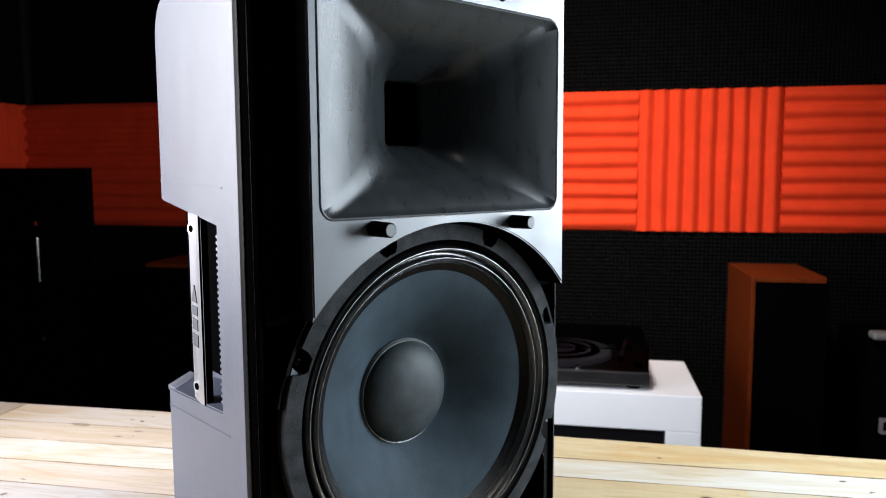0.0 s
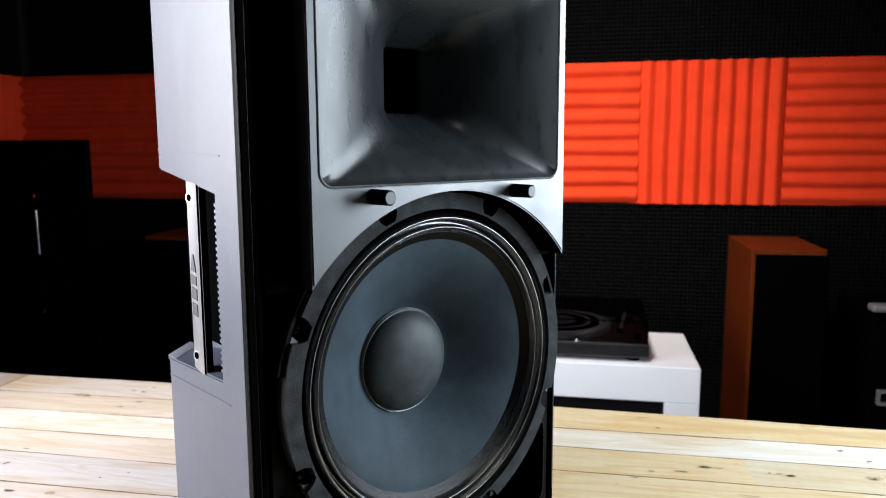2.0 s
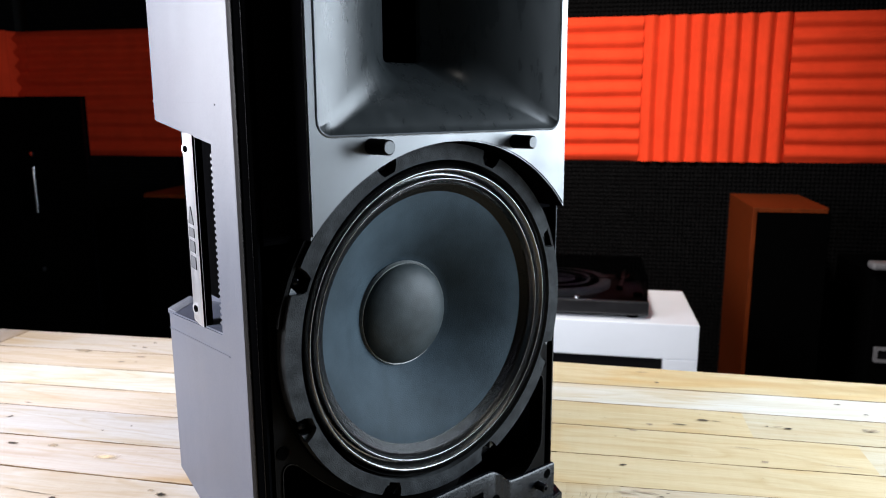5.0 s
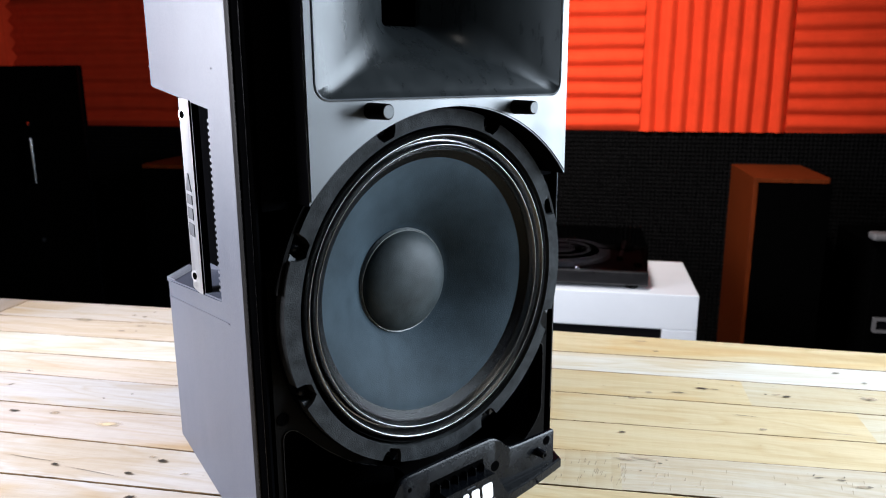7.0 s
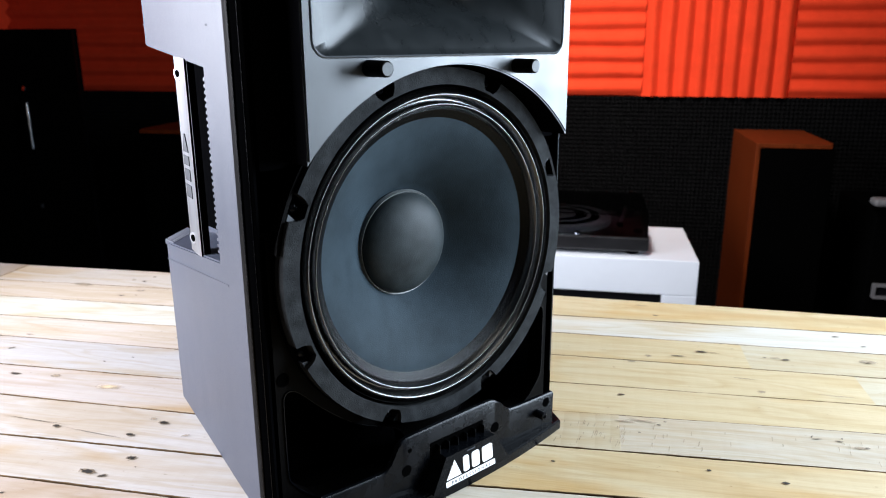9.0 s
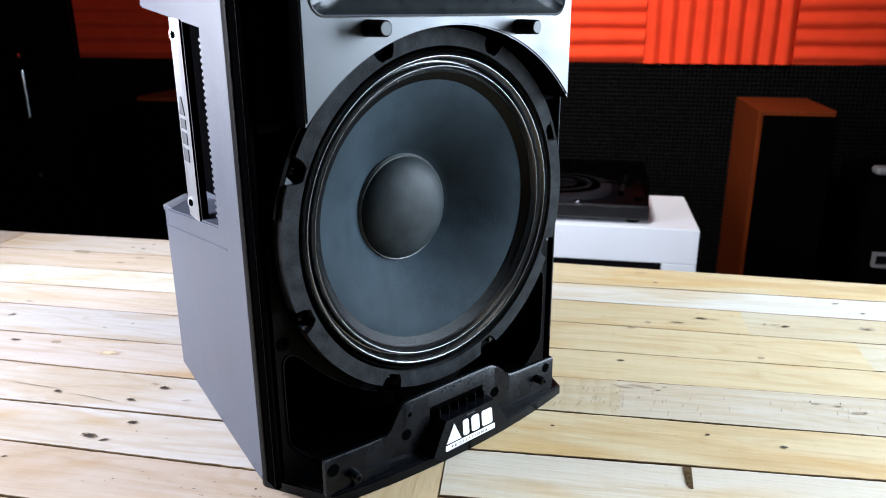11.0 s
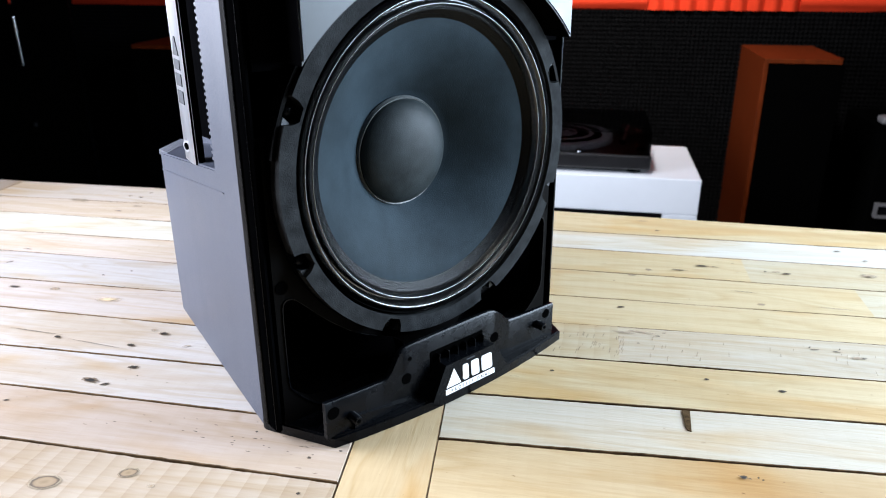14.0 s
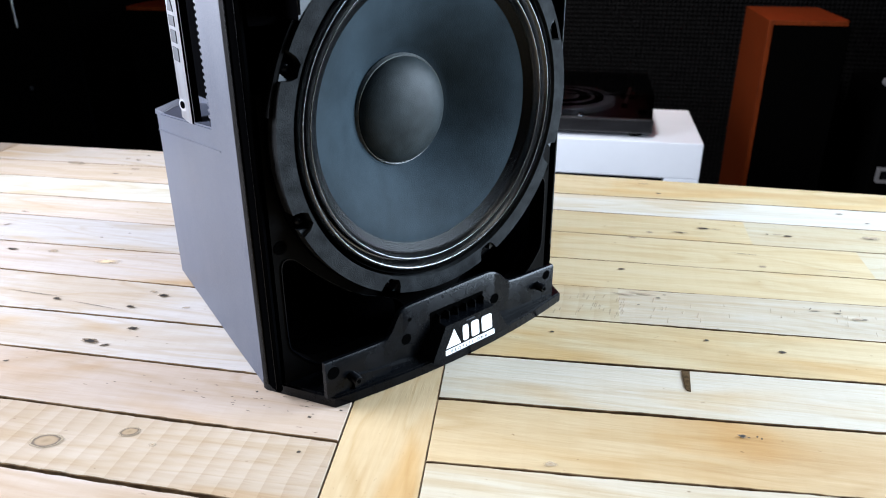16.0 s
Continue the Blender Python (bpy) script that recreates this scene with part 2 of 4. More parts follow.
# ---- mesh helpers ----
def part(name, bm, material, parent=None, label="", smooth=0.0):
    me = bpy.data.meshes.new(name)
    bmesh.ops.recalc_face_normals(bm, faces=bm.faces)
    bm.to_mesh(me)
    bm.free()
    me.materials.append(material)
    ob = new(name, me)
    if smooth:
        for p in me.polygons:
            p.use_smooth = True
        me.set_sharp_from_angle(angle=radians(smooth))
    if parent:
        ob.parent = parent
    if label:
        tagged(ob, label)
    return ob


def empty(name, m):
    ob = new(name)
    ob.matrix_world = m
    ob.empty_display_size = 0.05
    return ob


def box(x0, x1, y0, y1, z0, z1, bev=0.0, bm=None, seg=2):
    bm = bm or bmesh.new()
    r = bmesh.ops.create_cube(bm, size=1, matrix=Matrix.Translation(((x0 + x1) / 2, (y0 + y1) / 2, (z0 + z1) / 2)) @ Matrix.Diagonal((x1 - x0, y1 - y0, z1 - z0, 1)))
    if bev:
        es = {e for v in r["verts"] for e in v.link_edges}
        bmesh.ops.bevel(bm, geom=list(es), offset=bev, segments=seg, profile=0.5, affect="EDGES")
    return bm


def extrude_loops(loops, a, b, to3, bm=None):
    """A slab from 2D loops (first the outline, then holes) between levels a and b; to3(p, level) gives the place."""
    bm = bm or bmesh.new()
    flat = [p for lp in loops for p in lp]
    tris = tessellate_polygon([[Vector((p[0], p[1], 0)) for p in lp] for lp in loops])
    va = [bm.verts.new(to3(p, a)) for p in flat]
    vb = [bm.verts.new(to3(p, b)) for p in flat]
    for t in tris:
        if len(set(t)) == 3:
            bm.faces.new([va[i] for i in t])
            bm.faces.new([vb[i] for i in reversed(t)])
    k = 0
    for lp in loops:
        n = len(lp)
        for i in range(n):
            j = (i + 1) % n
            bm.faces.new((va[k + i], va[k + j], vb[k + j], vb[k + i]))
        k += n
    return bm


FRONT = lambda p, n: (p[0], n, p[1])       # loops in (u, v), levels along depth
PLAN = lambda p, z: (p[0], p[1], z)        # loops in (u, n), levels upward


def rounded(x0, x1, y0, y1, r, k=6):
    out = []
    for cx, cy, a0 in ((x1 - r, y1 - r, 0), (x0 + r, y1 - r, 90), (x0 + r, y0 + r, 180), (x1 - r, y0 + r, 270)):
        for i in range(k + 1):
            a = radians(a0 + 90 * i / k)
            out.append((cx + r * math.cos(a), cy + r * math.sin(a)))
    return out


def circle(cx, cy, r, n=48, a0=0.0):
    return [(cx + r * math.cos(a0 + 2 * math.pi * i / n), cy + r * math.sin(a0 + 2 * math.pi * i / n)) for i in range(n)]


def revolve(profile, cu, cv, n=96, bm=None):
    """Turns (radius, depth) round the axis through (cu, cv) that points into the cabinet."""
    bm = bm or bmesh.new()
    rings = []
    for r, d in profile:
        if r < 1e-6:
            rings.append([bm.verts.new((cu, d, cv))])
        else:
            rings.append([bm.verts.new((cu + r * math.cos(2 * math.pi * i / n), d, cv + r * math.sin(2 * math.pi * i / n))) for i in range(n)])
    for a, b in zip(rings, rings[1:]):
        for i in range(n):
            j = (i + 1) % n
            if len(a) == 1:
                bm.faces.new((a[0], b[j], b[i]))
            elif len(b) == 1:
                bm.faces.new((a[i], a[j], b[0]))
            else:
                bm.faces.new((a[i], a[j], b[j], b[i]))
    return bm


def rod(p, q, r, n=16, bm=None):
    bm = bm or bmesh.new()
    p, q = Vector(p), Vector(q)
    m = Matrix.Translation((p + q) / 2) @ (q - p).to_track_quat("Z", "Y").to_matrix().to_4x4()
    bmesh.ops.create_cone(bm, cap_ends=True, segments=n, radius1=r, radius2=r, depth=(q - p).length, matrix=m)
    return bm


# ---- room ----
YW, XW, XE, YS, H = 2.735, -2.318, 1.9, -1.6, 2.7
tagged(part("floor", box(XW - 0.1, XE + 0.1, YS - 0.1, YW + 0.1, -0.1, 0), FLOOR), "dark plain floor of the studio", "floor", kind="structure")
tagged(part("ceiling", box(XW - 0.1, XE + 0.1, YS - 0.1, YW + 0.1, H, H + 0.1), WALL), "dark plain ceiling of the studio", "ceiling", kind="structure")
tagged(part("wall_north", box(XW - 0.1, XE + 0.1, YW, YW + 0.1, 0, H), WALL), "dark wall behind the acoustic foam", "wall", kind="structure")
tagged(part("wall_west", box(XW - 0.1, XW, YS, YW, 0, H), WALL), "dark side wall carrying acoustic foam", "wall", kind="structure")
tagged(part("wall_east", box(XE, XE + 0.1, YS, YW, 0, H), WALL), "dark plain side wall", "wall", kind="structure")
tagged(part("wall_south", box(XW - 0.1, XE + 0.1, YS - 0.1, YS, 0, H), WALL), "dark plain wall behind the camera", "wall", kind="structure")

# acoustic foam: tiles 0.465 wide, 0.49 high, 5 cm thick
TW, TH = 0.477, 0.49


def ridged_tile(turned):
    """Foam tile with nine rounded ridges; turned: they run upright. Its back is at y = 0, its front towards -y."""
    bm = bmesh.new()
    w, h = (TH, TW) if turned else (TW, TH)
    n, per = 9, 8
    prof = []
    for i in range(n * per + 1):
        s = i / per
        prof.append((s / n * h, 0.026 + (0.019 if turned else 0.016) * (0.5 - 0.5 * math.cos(2 * math.pi * s)) ** 0.75))
    cols = []
    for k in range(9):
        a = k / 8
        col = []
        for p, d in prof:
            wob = 0.0012 * math.sin(7 * a + 30 * p)
            x, z = (a * w, p + wob * (0 < p < h)) if not turned else (p + wob * (0 < p < h), a * w)
            col.append((bm.verts.new((x, -d, z)), bm.verts.new((x, 0, z)) if k in (0, 8) else None))
        cols.append(col)
    for a, b in zip(cols, cols[1:]):
        for i in range(len(prof) - 1):
            bm.faces.new((a[i][0], a[i + 1][0], b[i + 1][0], b[i][0]))
    for col in (cols[0], cols[-1]):
        for i in range(len(prof) - 1):
            bm.faces.new((col[i][0], col[i + 1][0], col[i + 1][1], col[i][1]))
    for i in (0, -1):
        bm.faces.new([c[i][0] for c in cols] + [cols[-1][i][1], cols[0][i][1]])
    return bm


def pyramid_tile():
    """Foam tile of 34 x 34 small pyramids."""
    bm = bmesh.new()
    n = 34
    for i in range(n):
        for k in range(n):
            x0, x1, z0, z1 = i / n * TW, (i + 1) / n * TW, k / n * TH, (k + 1) / n * TH
            q = [bm.verts.new((x, -0.02, z)) for x, z in ((x0, z0), (x1, z0), (x1, z1), (x0, z1))]
            top = bm.verts.new(((x0 + x1) / 2, -0.032, (z0 + z1) / 2))
            for a in range(4):
                bm.faces.new((q[a], q[(a + 1) % 4], top))
    q = [[bm.verts.new((x, y, z)) for x, z in ((0, 0), (TW, 0), (TW, TH), (0, TH))] for y in (-0.02, 0)]
    for a in range(4):
        bm.faces.new((q[0][a], q[0][(a + 1) % 4], q[1][(a + 1) % 4], q[1][a]))
    return bm


Z_RED, X_J = 0.957, 0.172
tile_h = tagged(part("foam_tile", ridged_tile(False), RED, smooth=60), "red acoustic foam tile with level ridges", "foam tile", "red foam tiles on the wall")
tile_v = tagged(part("foam_tile", ridged_tile(True), RED, smooth=60), "red acoustic foam tile with upright ridges", "foam tile", "red foam tiles on the wall")
tile_b = tagged(part("foam_tile", pyramid_tile(), BLACK_FOAM), "black pyramid acoustic foam tile", "foam tile", "black foam tiles on the wall")
first = {id(tile_h): tile_h, id(tile_v): tile_v, id(tile_b): tile_b}


def place_tile(t, m):
    if id(t) in first:
        first.pop(id(t)).matrix_world = m
    else:
        copy_thing(t, m)


for i in range(-5, 4):
    x = X_J + i * (TW + 0.0006)
    if x + TW > XE:
        continue
    place_tile(tile_v if i == 0 else tile_h, pose(x, YW - 0.001, Z_RED))
    for k in (-2, -1, 1, 2):
        place_tile(tile_b, pose(x, YW - 0.001, Z_RED + k * (TH + 0.0006)))
place_tile(tile_h, pose(XW + 0.002, YW - 0.001, Z_RED) @ Matrix.Diagonal((0.0985 / TW, 1, 1, 1)))
for i in range(3):
    y = YW - 0.002 - (i + 1) * (TW + 0.0006)
    place_tile(tile_v if i == 0 else tile_h, pose(XW + 0.001, y, Z_RED, 0, 0, 90))
    for k in (-1, 1):
        place_tile(tile_b, pose(XW + 0.001, y, Z_RED + k * (TH + 0.0006), 0, 0, 90))

# ---- table ----
TZ = 0.75
table = tagged(empty("workbench", pose(0, 0, 0)), "long table topped with pale knotty reclaimed pine planks", "table")
# seams near to far: their y at two places along the table, and half the gap
SEAM_L = [(0.160, 0.168, 6), (0.235, 0.243, 8), (0.308, 0.316, 9), (0.3856, 0.3936, 13), (0.4596, 0.4658, 12), (0.5342, 0.5370, 11), (0.6055, 0.5985, 12),
          (0.6785, 0.6850, 8), (0.7571, 0.7539, 6), (0.838, 0.837, 2), (0.918, 0.905, 4), (0.992, 0.983, 1), (1.072, 1.056, 1), (1.150, 1.141, 0)]
SEAM_R = [(0.160, 0.192, 5), (0.235, 0.267, 8), (0.308, 0.340, 9), (0.382, 0.414, 8), (0.4554, 0.4873, 7), (0.5345, 0.5615, 14), (0.6060, 0.6313, 9),
          (0.6846, 0.7003, 9), (0.7597, 0.7772, 1), (0.8312, 0.8398, 3), (0.912, 0.9135, 5), (0.9892, 0.9893, 4), (1.0574, 1.0609, 1), (1.144, 1.131, 0)]
XL, XR = -0.992, 0.95
CROSS = -1.068


def seam(side, k, x):
    """Where seam k runs at x, and half its gap."""
    if side < 0:
        a, b, g = SEAM_L[k]
        return a + (b - a) * (x + 0.3) / -0.7, g * 1e-4
    a, b, g = SEAM_R[k]
    return a + (b - a) * x / 0.5, g * 1e-4


def mid(y, side):
    """Edges of the plank that lies across, a little askew."""
    return (-0.133 if side < 0 else -0.064) - 0.083 * y


def plank(loop, lift):
    bm = extrude_loops([loop], TZ - 0.022 + lift, TZ + lift, PLAN)
    bmesh.ops.recalc_face_normals(bm, faces=bm.faces)
    es = [e for e in bm.edges if all(v.co.z > TZ - 0.01 for v in e.verts) and len(e.link_faces) == 2 and e.calc_face_angle(0) > 0.5]
    bmesh.ops.bevel(bm, geom=es, offset=0.0006, segments=1, affect="EDGES")
    return bm


TONES = {"V": (0.428, 0.405, 0.403, 0.05), "W": (0.468, 0.422, 0.350, 0.05), "P": (0.428, 0.386, 0.369, 0.05), "Y": (0.486, 0.394, 0.248, 0.05), "T": (0.351, 0.289, 0.229, 0.45), "G": (0.423, 0.409, 0.417, 0.05), "O": (0.502, 0.419, 0.349, 0.05), "C": (0.493, 0.432, 0.388, 0.06),
         "B": (0.532, 0.508, 0.467, 0.02), "N": (0.437, 0.332, 0.198, 0.05), "S": (0.441, 0.392, 0.312, 0.05), "D": (0.379, 0.316, 0.274, 0.06), "K": (0.437, 0.374, 0.268, 0.25), "X": (0.462, 0.406, 0.305, 0.05), "H": (0.450, 0.395, 0.320, 0.06)}
# planks of each row, near to far
ROWS = {-1: "DDDTDVVPGCBOC", 1: "NSNSNWYKYYYBY"}
BUTTS = {7: (0.045, "H"), 9: (0.327, "X"), 10: (0.210, "X")}     # rows on the long side made of two planks end to end


def darken_flanks(ob):
    """Weathered sawn flanks and bevels; the dark brown also mutes light on the bevels."""
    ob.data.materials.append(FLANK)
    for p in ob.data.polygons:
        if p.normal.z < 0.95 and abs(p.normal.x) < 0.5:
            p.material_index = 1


def edge(p, q, k):
    """Points from p to q along a sawn edge that wanders a little."""
    out = []
    for i in range(k):
        f = i / k
        w = 0.0010 * noise.noise((p[0] + (q[0] - p[0]) * f * 9, p[1] * 90, 3.0)) + 0.0007 * noise.noise(((p[0] + (q[0] - p[0]) * f) * 110, p[1] * 90, 7.0))
        out.append((p[0] + (q[0] - p[0]) * f, p[1] + (q[1] - p[1]) * f + (w if 0 < i else 0)))
    return out


rnd = random.Random(4)
for side in (-1, 1):
    for row, tone in enumerate(ROWS[side]):
        lift = -rnd.uniform(0.0, 0.0006)
        pieces = [(None, None, tone)]
        if side > 0 and row in BUTTS:
            x, second = BUTTS[row]
            pieces = [(None, x + 0.0006, tone), (x - 0.0014, None, second)]
        for x0, x1, tone in pieces:
            lp = []
            for k, sg, order in ((row, 1, 1), (row + 1, -1, -1)):
                y = SEAM_L[k][0] if side < 0 else SEAM_R[k][0]
                xa = XL if side < 0 else mid(y, 1) + 0.0012
                xb = mid(y, -1) - 0.0012 if side < 0 else XR
                pts = []
                for x in (xa if x0 is None else x0, xb if x1 is None else x1):
                    y, g = seam(side, k, x)
                    pts.append((x, y + sg * g))
                pts = pts[::order]
                lp += edge(pts[0], pts[1], 160) + [pts[1]]
            ob = part("plank", plank(lp, lift - (0.0001 if x0 else 0)), PINE, table)
            ob.color = TONES[tone]
            darken_flanks(ob)
Y0, Y1 = SEAM_L[0][0], SEAM_L[-1][0] - 0.005
for lp, tone in (([(mid(Y0, -1), Y0), (mid(Y0, 1), Y0), (mid(Y1, 1), Y1), (mid(Y1, -1), Y1)], "N"), ([(CROSS, Y0), (XL - 0.0012, Y0), (XL - 0.0012, Y1 - 0.002), (CROSS, Y1 - 0.002)], "D")):
    pm = part("plank", plank([(p[1], -p[0]) for p in lp], -0.0003), PINE, table)
    pm.matrix_basis = pose(0, 0, 0, 0, 0, 90)
    pm.color = TONES[tone]
    darken_flanks(pm)
part("under_board", box(CROSS + 0.01, XR - 0.01, Y0 + 0.04, 1.09, TZ - 0.045, TZ - 0.0235), MATTBLACK, table)
for x in (CROSS + 0.06, XR - 0.06):
    for y in (Y0 + 0.10, 1.04):
        part("leg", box(x - 0.035, x + 0.035, y - 0.035, y + 0.035, 0, TZ - 0.045, 0.003), PINE, table).color = TONES["Y"]

# knots, nail holes and a slot in the planks: x, y, length, width, kind
MARKS = ["-.393 .417 22 15 r 12", "-.336 .439 14 10 r 20", "-.310 .428 6 5 q", "-.197 .441 4 4 h", "-.451 .556 19 9 k -8", "-.433 .552 11 4 k 30", "-.424 .585 12 7 k", "-.431 .654 14 8 k", "-.446 .660 8 5 q", "-.452 .625 10 6 k",
         "-.394 .634 9 3 q 25", "-.539 .627 9 6 k", "-.677 .732 17 6 k", "-.623 .735 13 8 q", "-.541 .720 30 11 s", "-.740 .800 11 4 k 50", "-.591 .784 5 3 h", "-.563 .802 5 3 h", "-.749 .846 16 3 h -3", "-.820 1.057 34 13 q", "-.723 1.018 14 4 k",
         "-.700 1.022 4 3 h", "-.728 1.090 10 5 k", "-.750 1.094 8 6 q", "-.706 1.045 16 4 k", "-.724 1.115 8 4 h", "-.260 .508 3 3 h", "-.204 .483 4 4 h", "-.182 .496 4 3 h",
         ".091 1.120 18 4 q", ".109 1.080 9 5 k", ".088 .928 9 6 q", ".126 .935 22 3 k -4", ".157 .954 18 6 k", ".172 .953 16 2 h -8", ".233 .949 5 4 h", ".258 .947 11 5 k", ".246 .950 12 3 q 6", ".343 1.040 10 4 k",
         ".369 1.010 7 4 k", ".357 .958 22 11 q", ".357 .955 8 3 h", ".066 .907 10 6 q", ".209 .847 9 6 q", ".050 .811 9 5 k", ".237 .750 7 1.6 h 60", ".241 .746 13 2 h 8", ".262 .745 11 2 h", ".266 .751 5 1.6 h 70", ".285 .736 6 4 k", ".278 .735 16 6 q",
         ".125 .666 5 4 k", ".191 .657 8 5 k", ".134 .523 7 5 k", ".145 .524 3 2 h 60", ".148 .522 3 2 h 60", ".051 .748 26 4 q", ".086 .746 6 3 h", ".070 .752 34 4 q", ".093 .754 5 2 h", ".195 .880 40 1.2 h -4", ".290 .851 44 1.4 q -3",
         "-.57 .634 90 1.1 h -4", "-.49 .621 90 0.9 h -7", "-.505 .511 7 3 h 20", "-.02 .655 6 4 h", "-.01 .463 10 6 q"]
mrnd = random.Random(11)


def knot_disc():
    bm = bmesh.new()
    bmesh.ops.create_circle(bm, cap_ends=True, segments=28, radius=1)
    return bm


disc_mesh = {}


def mark(x, y, a, b, kind, turn=None):
    """A flat unit disc, scaled to the knot; its material fades out towards the rim."""
    name = {"h": "nail_hole", "b": "saw_mark", "s": "stain"}.get(kind, "knot")
    if kind not in disc_mesh:
        disc_mesh[kind] = bpy.data.meshes.new(name)
        bm = knot_disc()
        bm.to_mesh(disc_mesh[kind])
        bm.free()
        disc_mesh[kind].materials.append(KNOTS[kind])
    ob = new(name, disc_mesh[kind])
    ob.parent = table
    grow = {"r": 1.5, "q": 1.35, "k": 1.2, "h": 1.1, "s": 1.5, "b": 1.2}[kind]
    ob.matrix_basis = pose(x, y, TZ + 0.0005, 0, 0, mrnd.uniform(-10, 10) if turn is None else turn) @ Matrix.Diagonal((a / 2 * grow, b / 2 * grow, 1, 1))


for row in MARKS:
    x, y, a, b, kind, *turn = row.split()
    mark(float(x), float(y), float(a) / 1000, float(b) / 1000, kind, float(turn[0]) if turn else None)
for _ in range(34):
    x, y = mrnd.uniform(-0.40, -0.19), mrnd.gauss(0.497, 0.010)
    mark(x, y, mrnd.uniform(0.002, 0.006), mrnd.uniform(0.0006, 0.0011), "h")
for _ in range(12):
    x = mrnd.uniform(-0.95, -0.30) if mrnd.random() < 0.5 else mrnd.uniform(0.0, 0.5)
    y = mrnd.uniform(0.40, 1.12)
    mark(x, y, mrnd.uniform(0.0025, 0.005), mrnd.uniform(0.0015, 0.0025), "h")
for _ in range(70):
    x = mrnd.choice((mrnd.uniform(-0.03, 0.05), mrnd.uniform(-0.03, 0.40)))
    y = seam(1, 7, x)[0] + mrnd.uniform(0.010, 0.055)
    mark(x, y, mrnd.uniform(0.005, 0.016), mrnd.uniform(0.0007, 0.0014), "b", mrnd.uniform(76, 84))
part("slot", extrude_loops([[(0.0965, 0.6085), (0.1035, 0.6085), (0.1015, 0.5775), (0.0985, 0.5782), (0.0968, 0.5830)]], TZ - 0.002, TZ + 0.0004, PLAN), SLOT, table)


# ---- loudspeaker ----
SPK = pose(-0.1080, 0.6144, TZ, 0, 0, 52.365)
spk = tagged(empty("loudspeaker", SPK), "dark grey plastic stage loudspeaker without its grille, standing on the table", "loudspeaker")
HC = 0.2138         # height of the woofer's axis
A, B = (-0.1685, 0.056), (-0.128, 0.318)


def side_u(n):
    return A[0] + (B[0] - A[0]) * (n - A[1]) / (B[1] - A[1])


# shell: lower block, upper block, and the waist with the grip recesses cut into its rear corners
TOP = 0.602
shell = bmesh.new()
CAVITY = [(-0.050, 0.325), (-0.050, 0.190), (-0.098, 0.1115), (side_u(0.1115) + 0.007, 0.1115), (A[0] + 0.007, A[1])]


def hollow(half):
    """The outer line, closed by the line of the cavity, open at the front."""
    return half + [(-u, n) for u, n in reversed(half)] + [(-u, n) for u, n in reversed(CAVITY)] + CAVITY


SPLIT = 0.1195
full = hollow([A, (side_u(SPLIT), SPLIT), B, (-0.070, 0.398), (-0.050, 0.405)])


def block(loop, zs):
    """A prism whose floor and roof may slope: zs(u, n) gives both heights."""
    bm = shell
    tris = tessellate_polygon([[Vector((u, n, 0)) for u, n in loop]])
    lo = [bm.verts.new((u, n, zs(u, n)[0])) for u, n in loop]
    hi = [bm.verts.new((u, n, zs(u, n)[1])) for u, n in loop]
    for t in tris:
        bm.faces.new([lo[i] for i in t])
        bm.faces.new([hi[i] for i in reversed(t)])
    for i in range(len(loop)):
        j = (i + 1) % len(loop)
        bm.faces.new((lo[i], lo[j], hi[j], hi[i]))


def shelf(n):
    return 0.213 - 0.028 * (n - 0.12) / 0.2


def lintel(n):
    return 0.371 + 0.016 * (n - 0.12) / 0.2


def roof(n):
    drop = 0.0 if n < 0.283 else 0.036 - math.sqrt(max(0.036 ** 2 - (min(n, 0.318) - 0.283) ** 2, 0))
    return TOP - 0.016 * (n - 0.056) / 0.23 - drop


block(full, lambda u, n: (0.0 if n < 0.3 else 0.004, shelf(n)))
back = [A] + [(side_u(n), n) for n in (SPLIT, 0.283, 0.290, 0.297, 0.303, 0.309, 0.313, 0.316, 0.318)] + [ (-0.112, 0.336), (-0.070, 0.398), (-0.050, 0.405)]
block(hollow(back), lambda u, n: (lintel(n), roof(n)))
waist = [A, (side_u(0.1195), 0.1195), (side_u(0.1195) + 0.05, 0.1215), (-0.076, 0.20), (-0.068, 0.398), (-0.050, 0.405)]
outer_edges = set(shell.edges)
block(hollow(waist), lambda u, n: (shelf(n), lintel(n)))
bmesh.ops.recalc_face_normals(shell, faces=shell.faces)


def sharp(e):
    """Edges to round: not those where the waist runs on flush into the blocks above and below it."""
    a, b = e.verts[0].co, e.verts[1].co
    if len(e.link_faces) != 2 or e.calc_face_angle(0) <= 0.35:
        return False
    if e not in outer_edges:
        return abs(a.z - b.z) > 0.05
    level = all(min(abs(c.z - shelf(c.y)), abs(c.z - lintel(c.y))) < 0.0005 and c.y < SPLIT + 0.0005 for c in (a, b))
    return not level


es = [e for e in shell.edges if sharp(e)]
bmesh.ops.bevel(shell, geom=es, offset=0.0015, segments=2, affect="EDGES")
part("shell", shell, SHELL, spk, "dark grey moulded plastic cabinet shell", smooth=35)

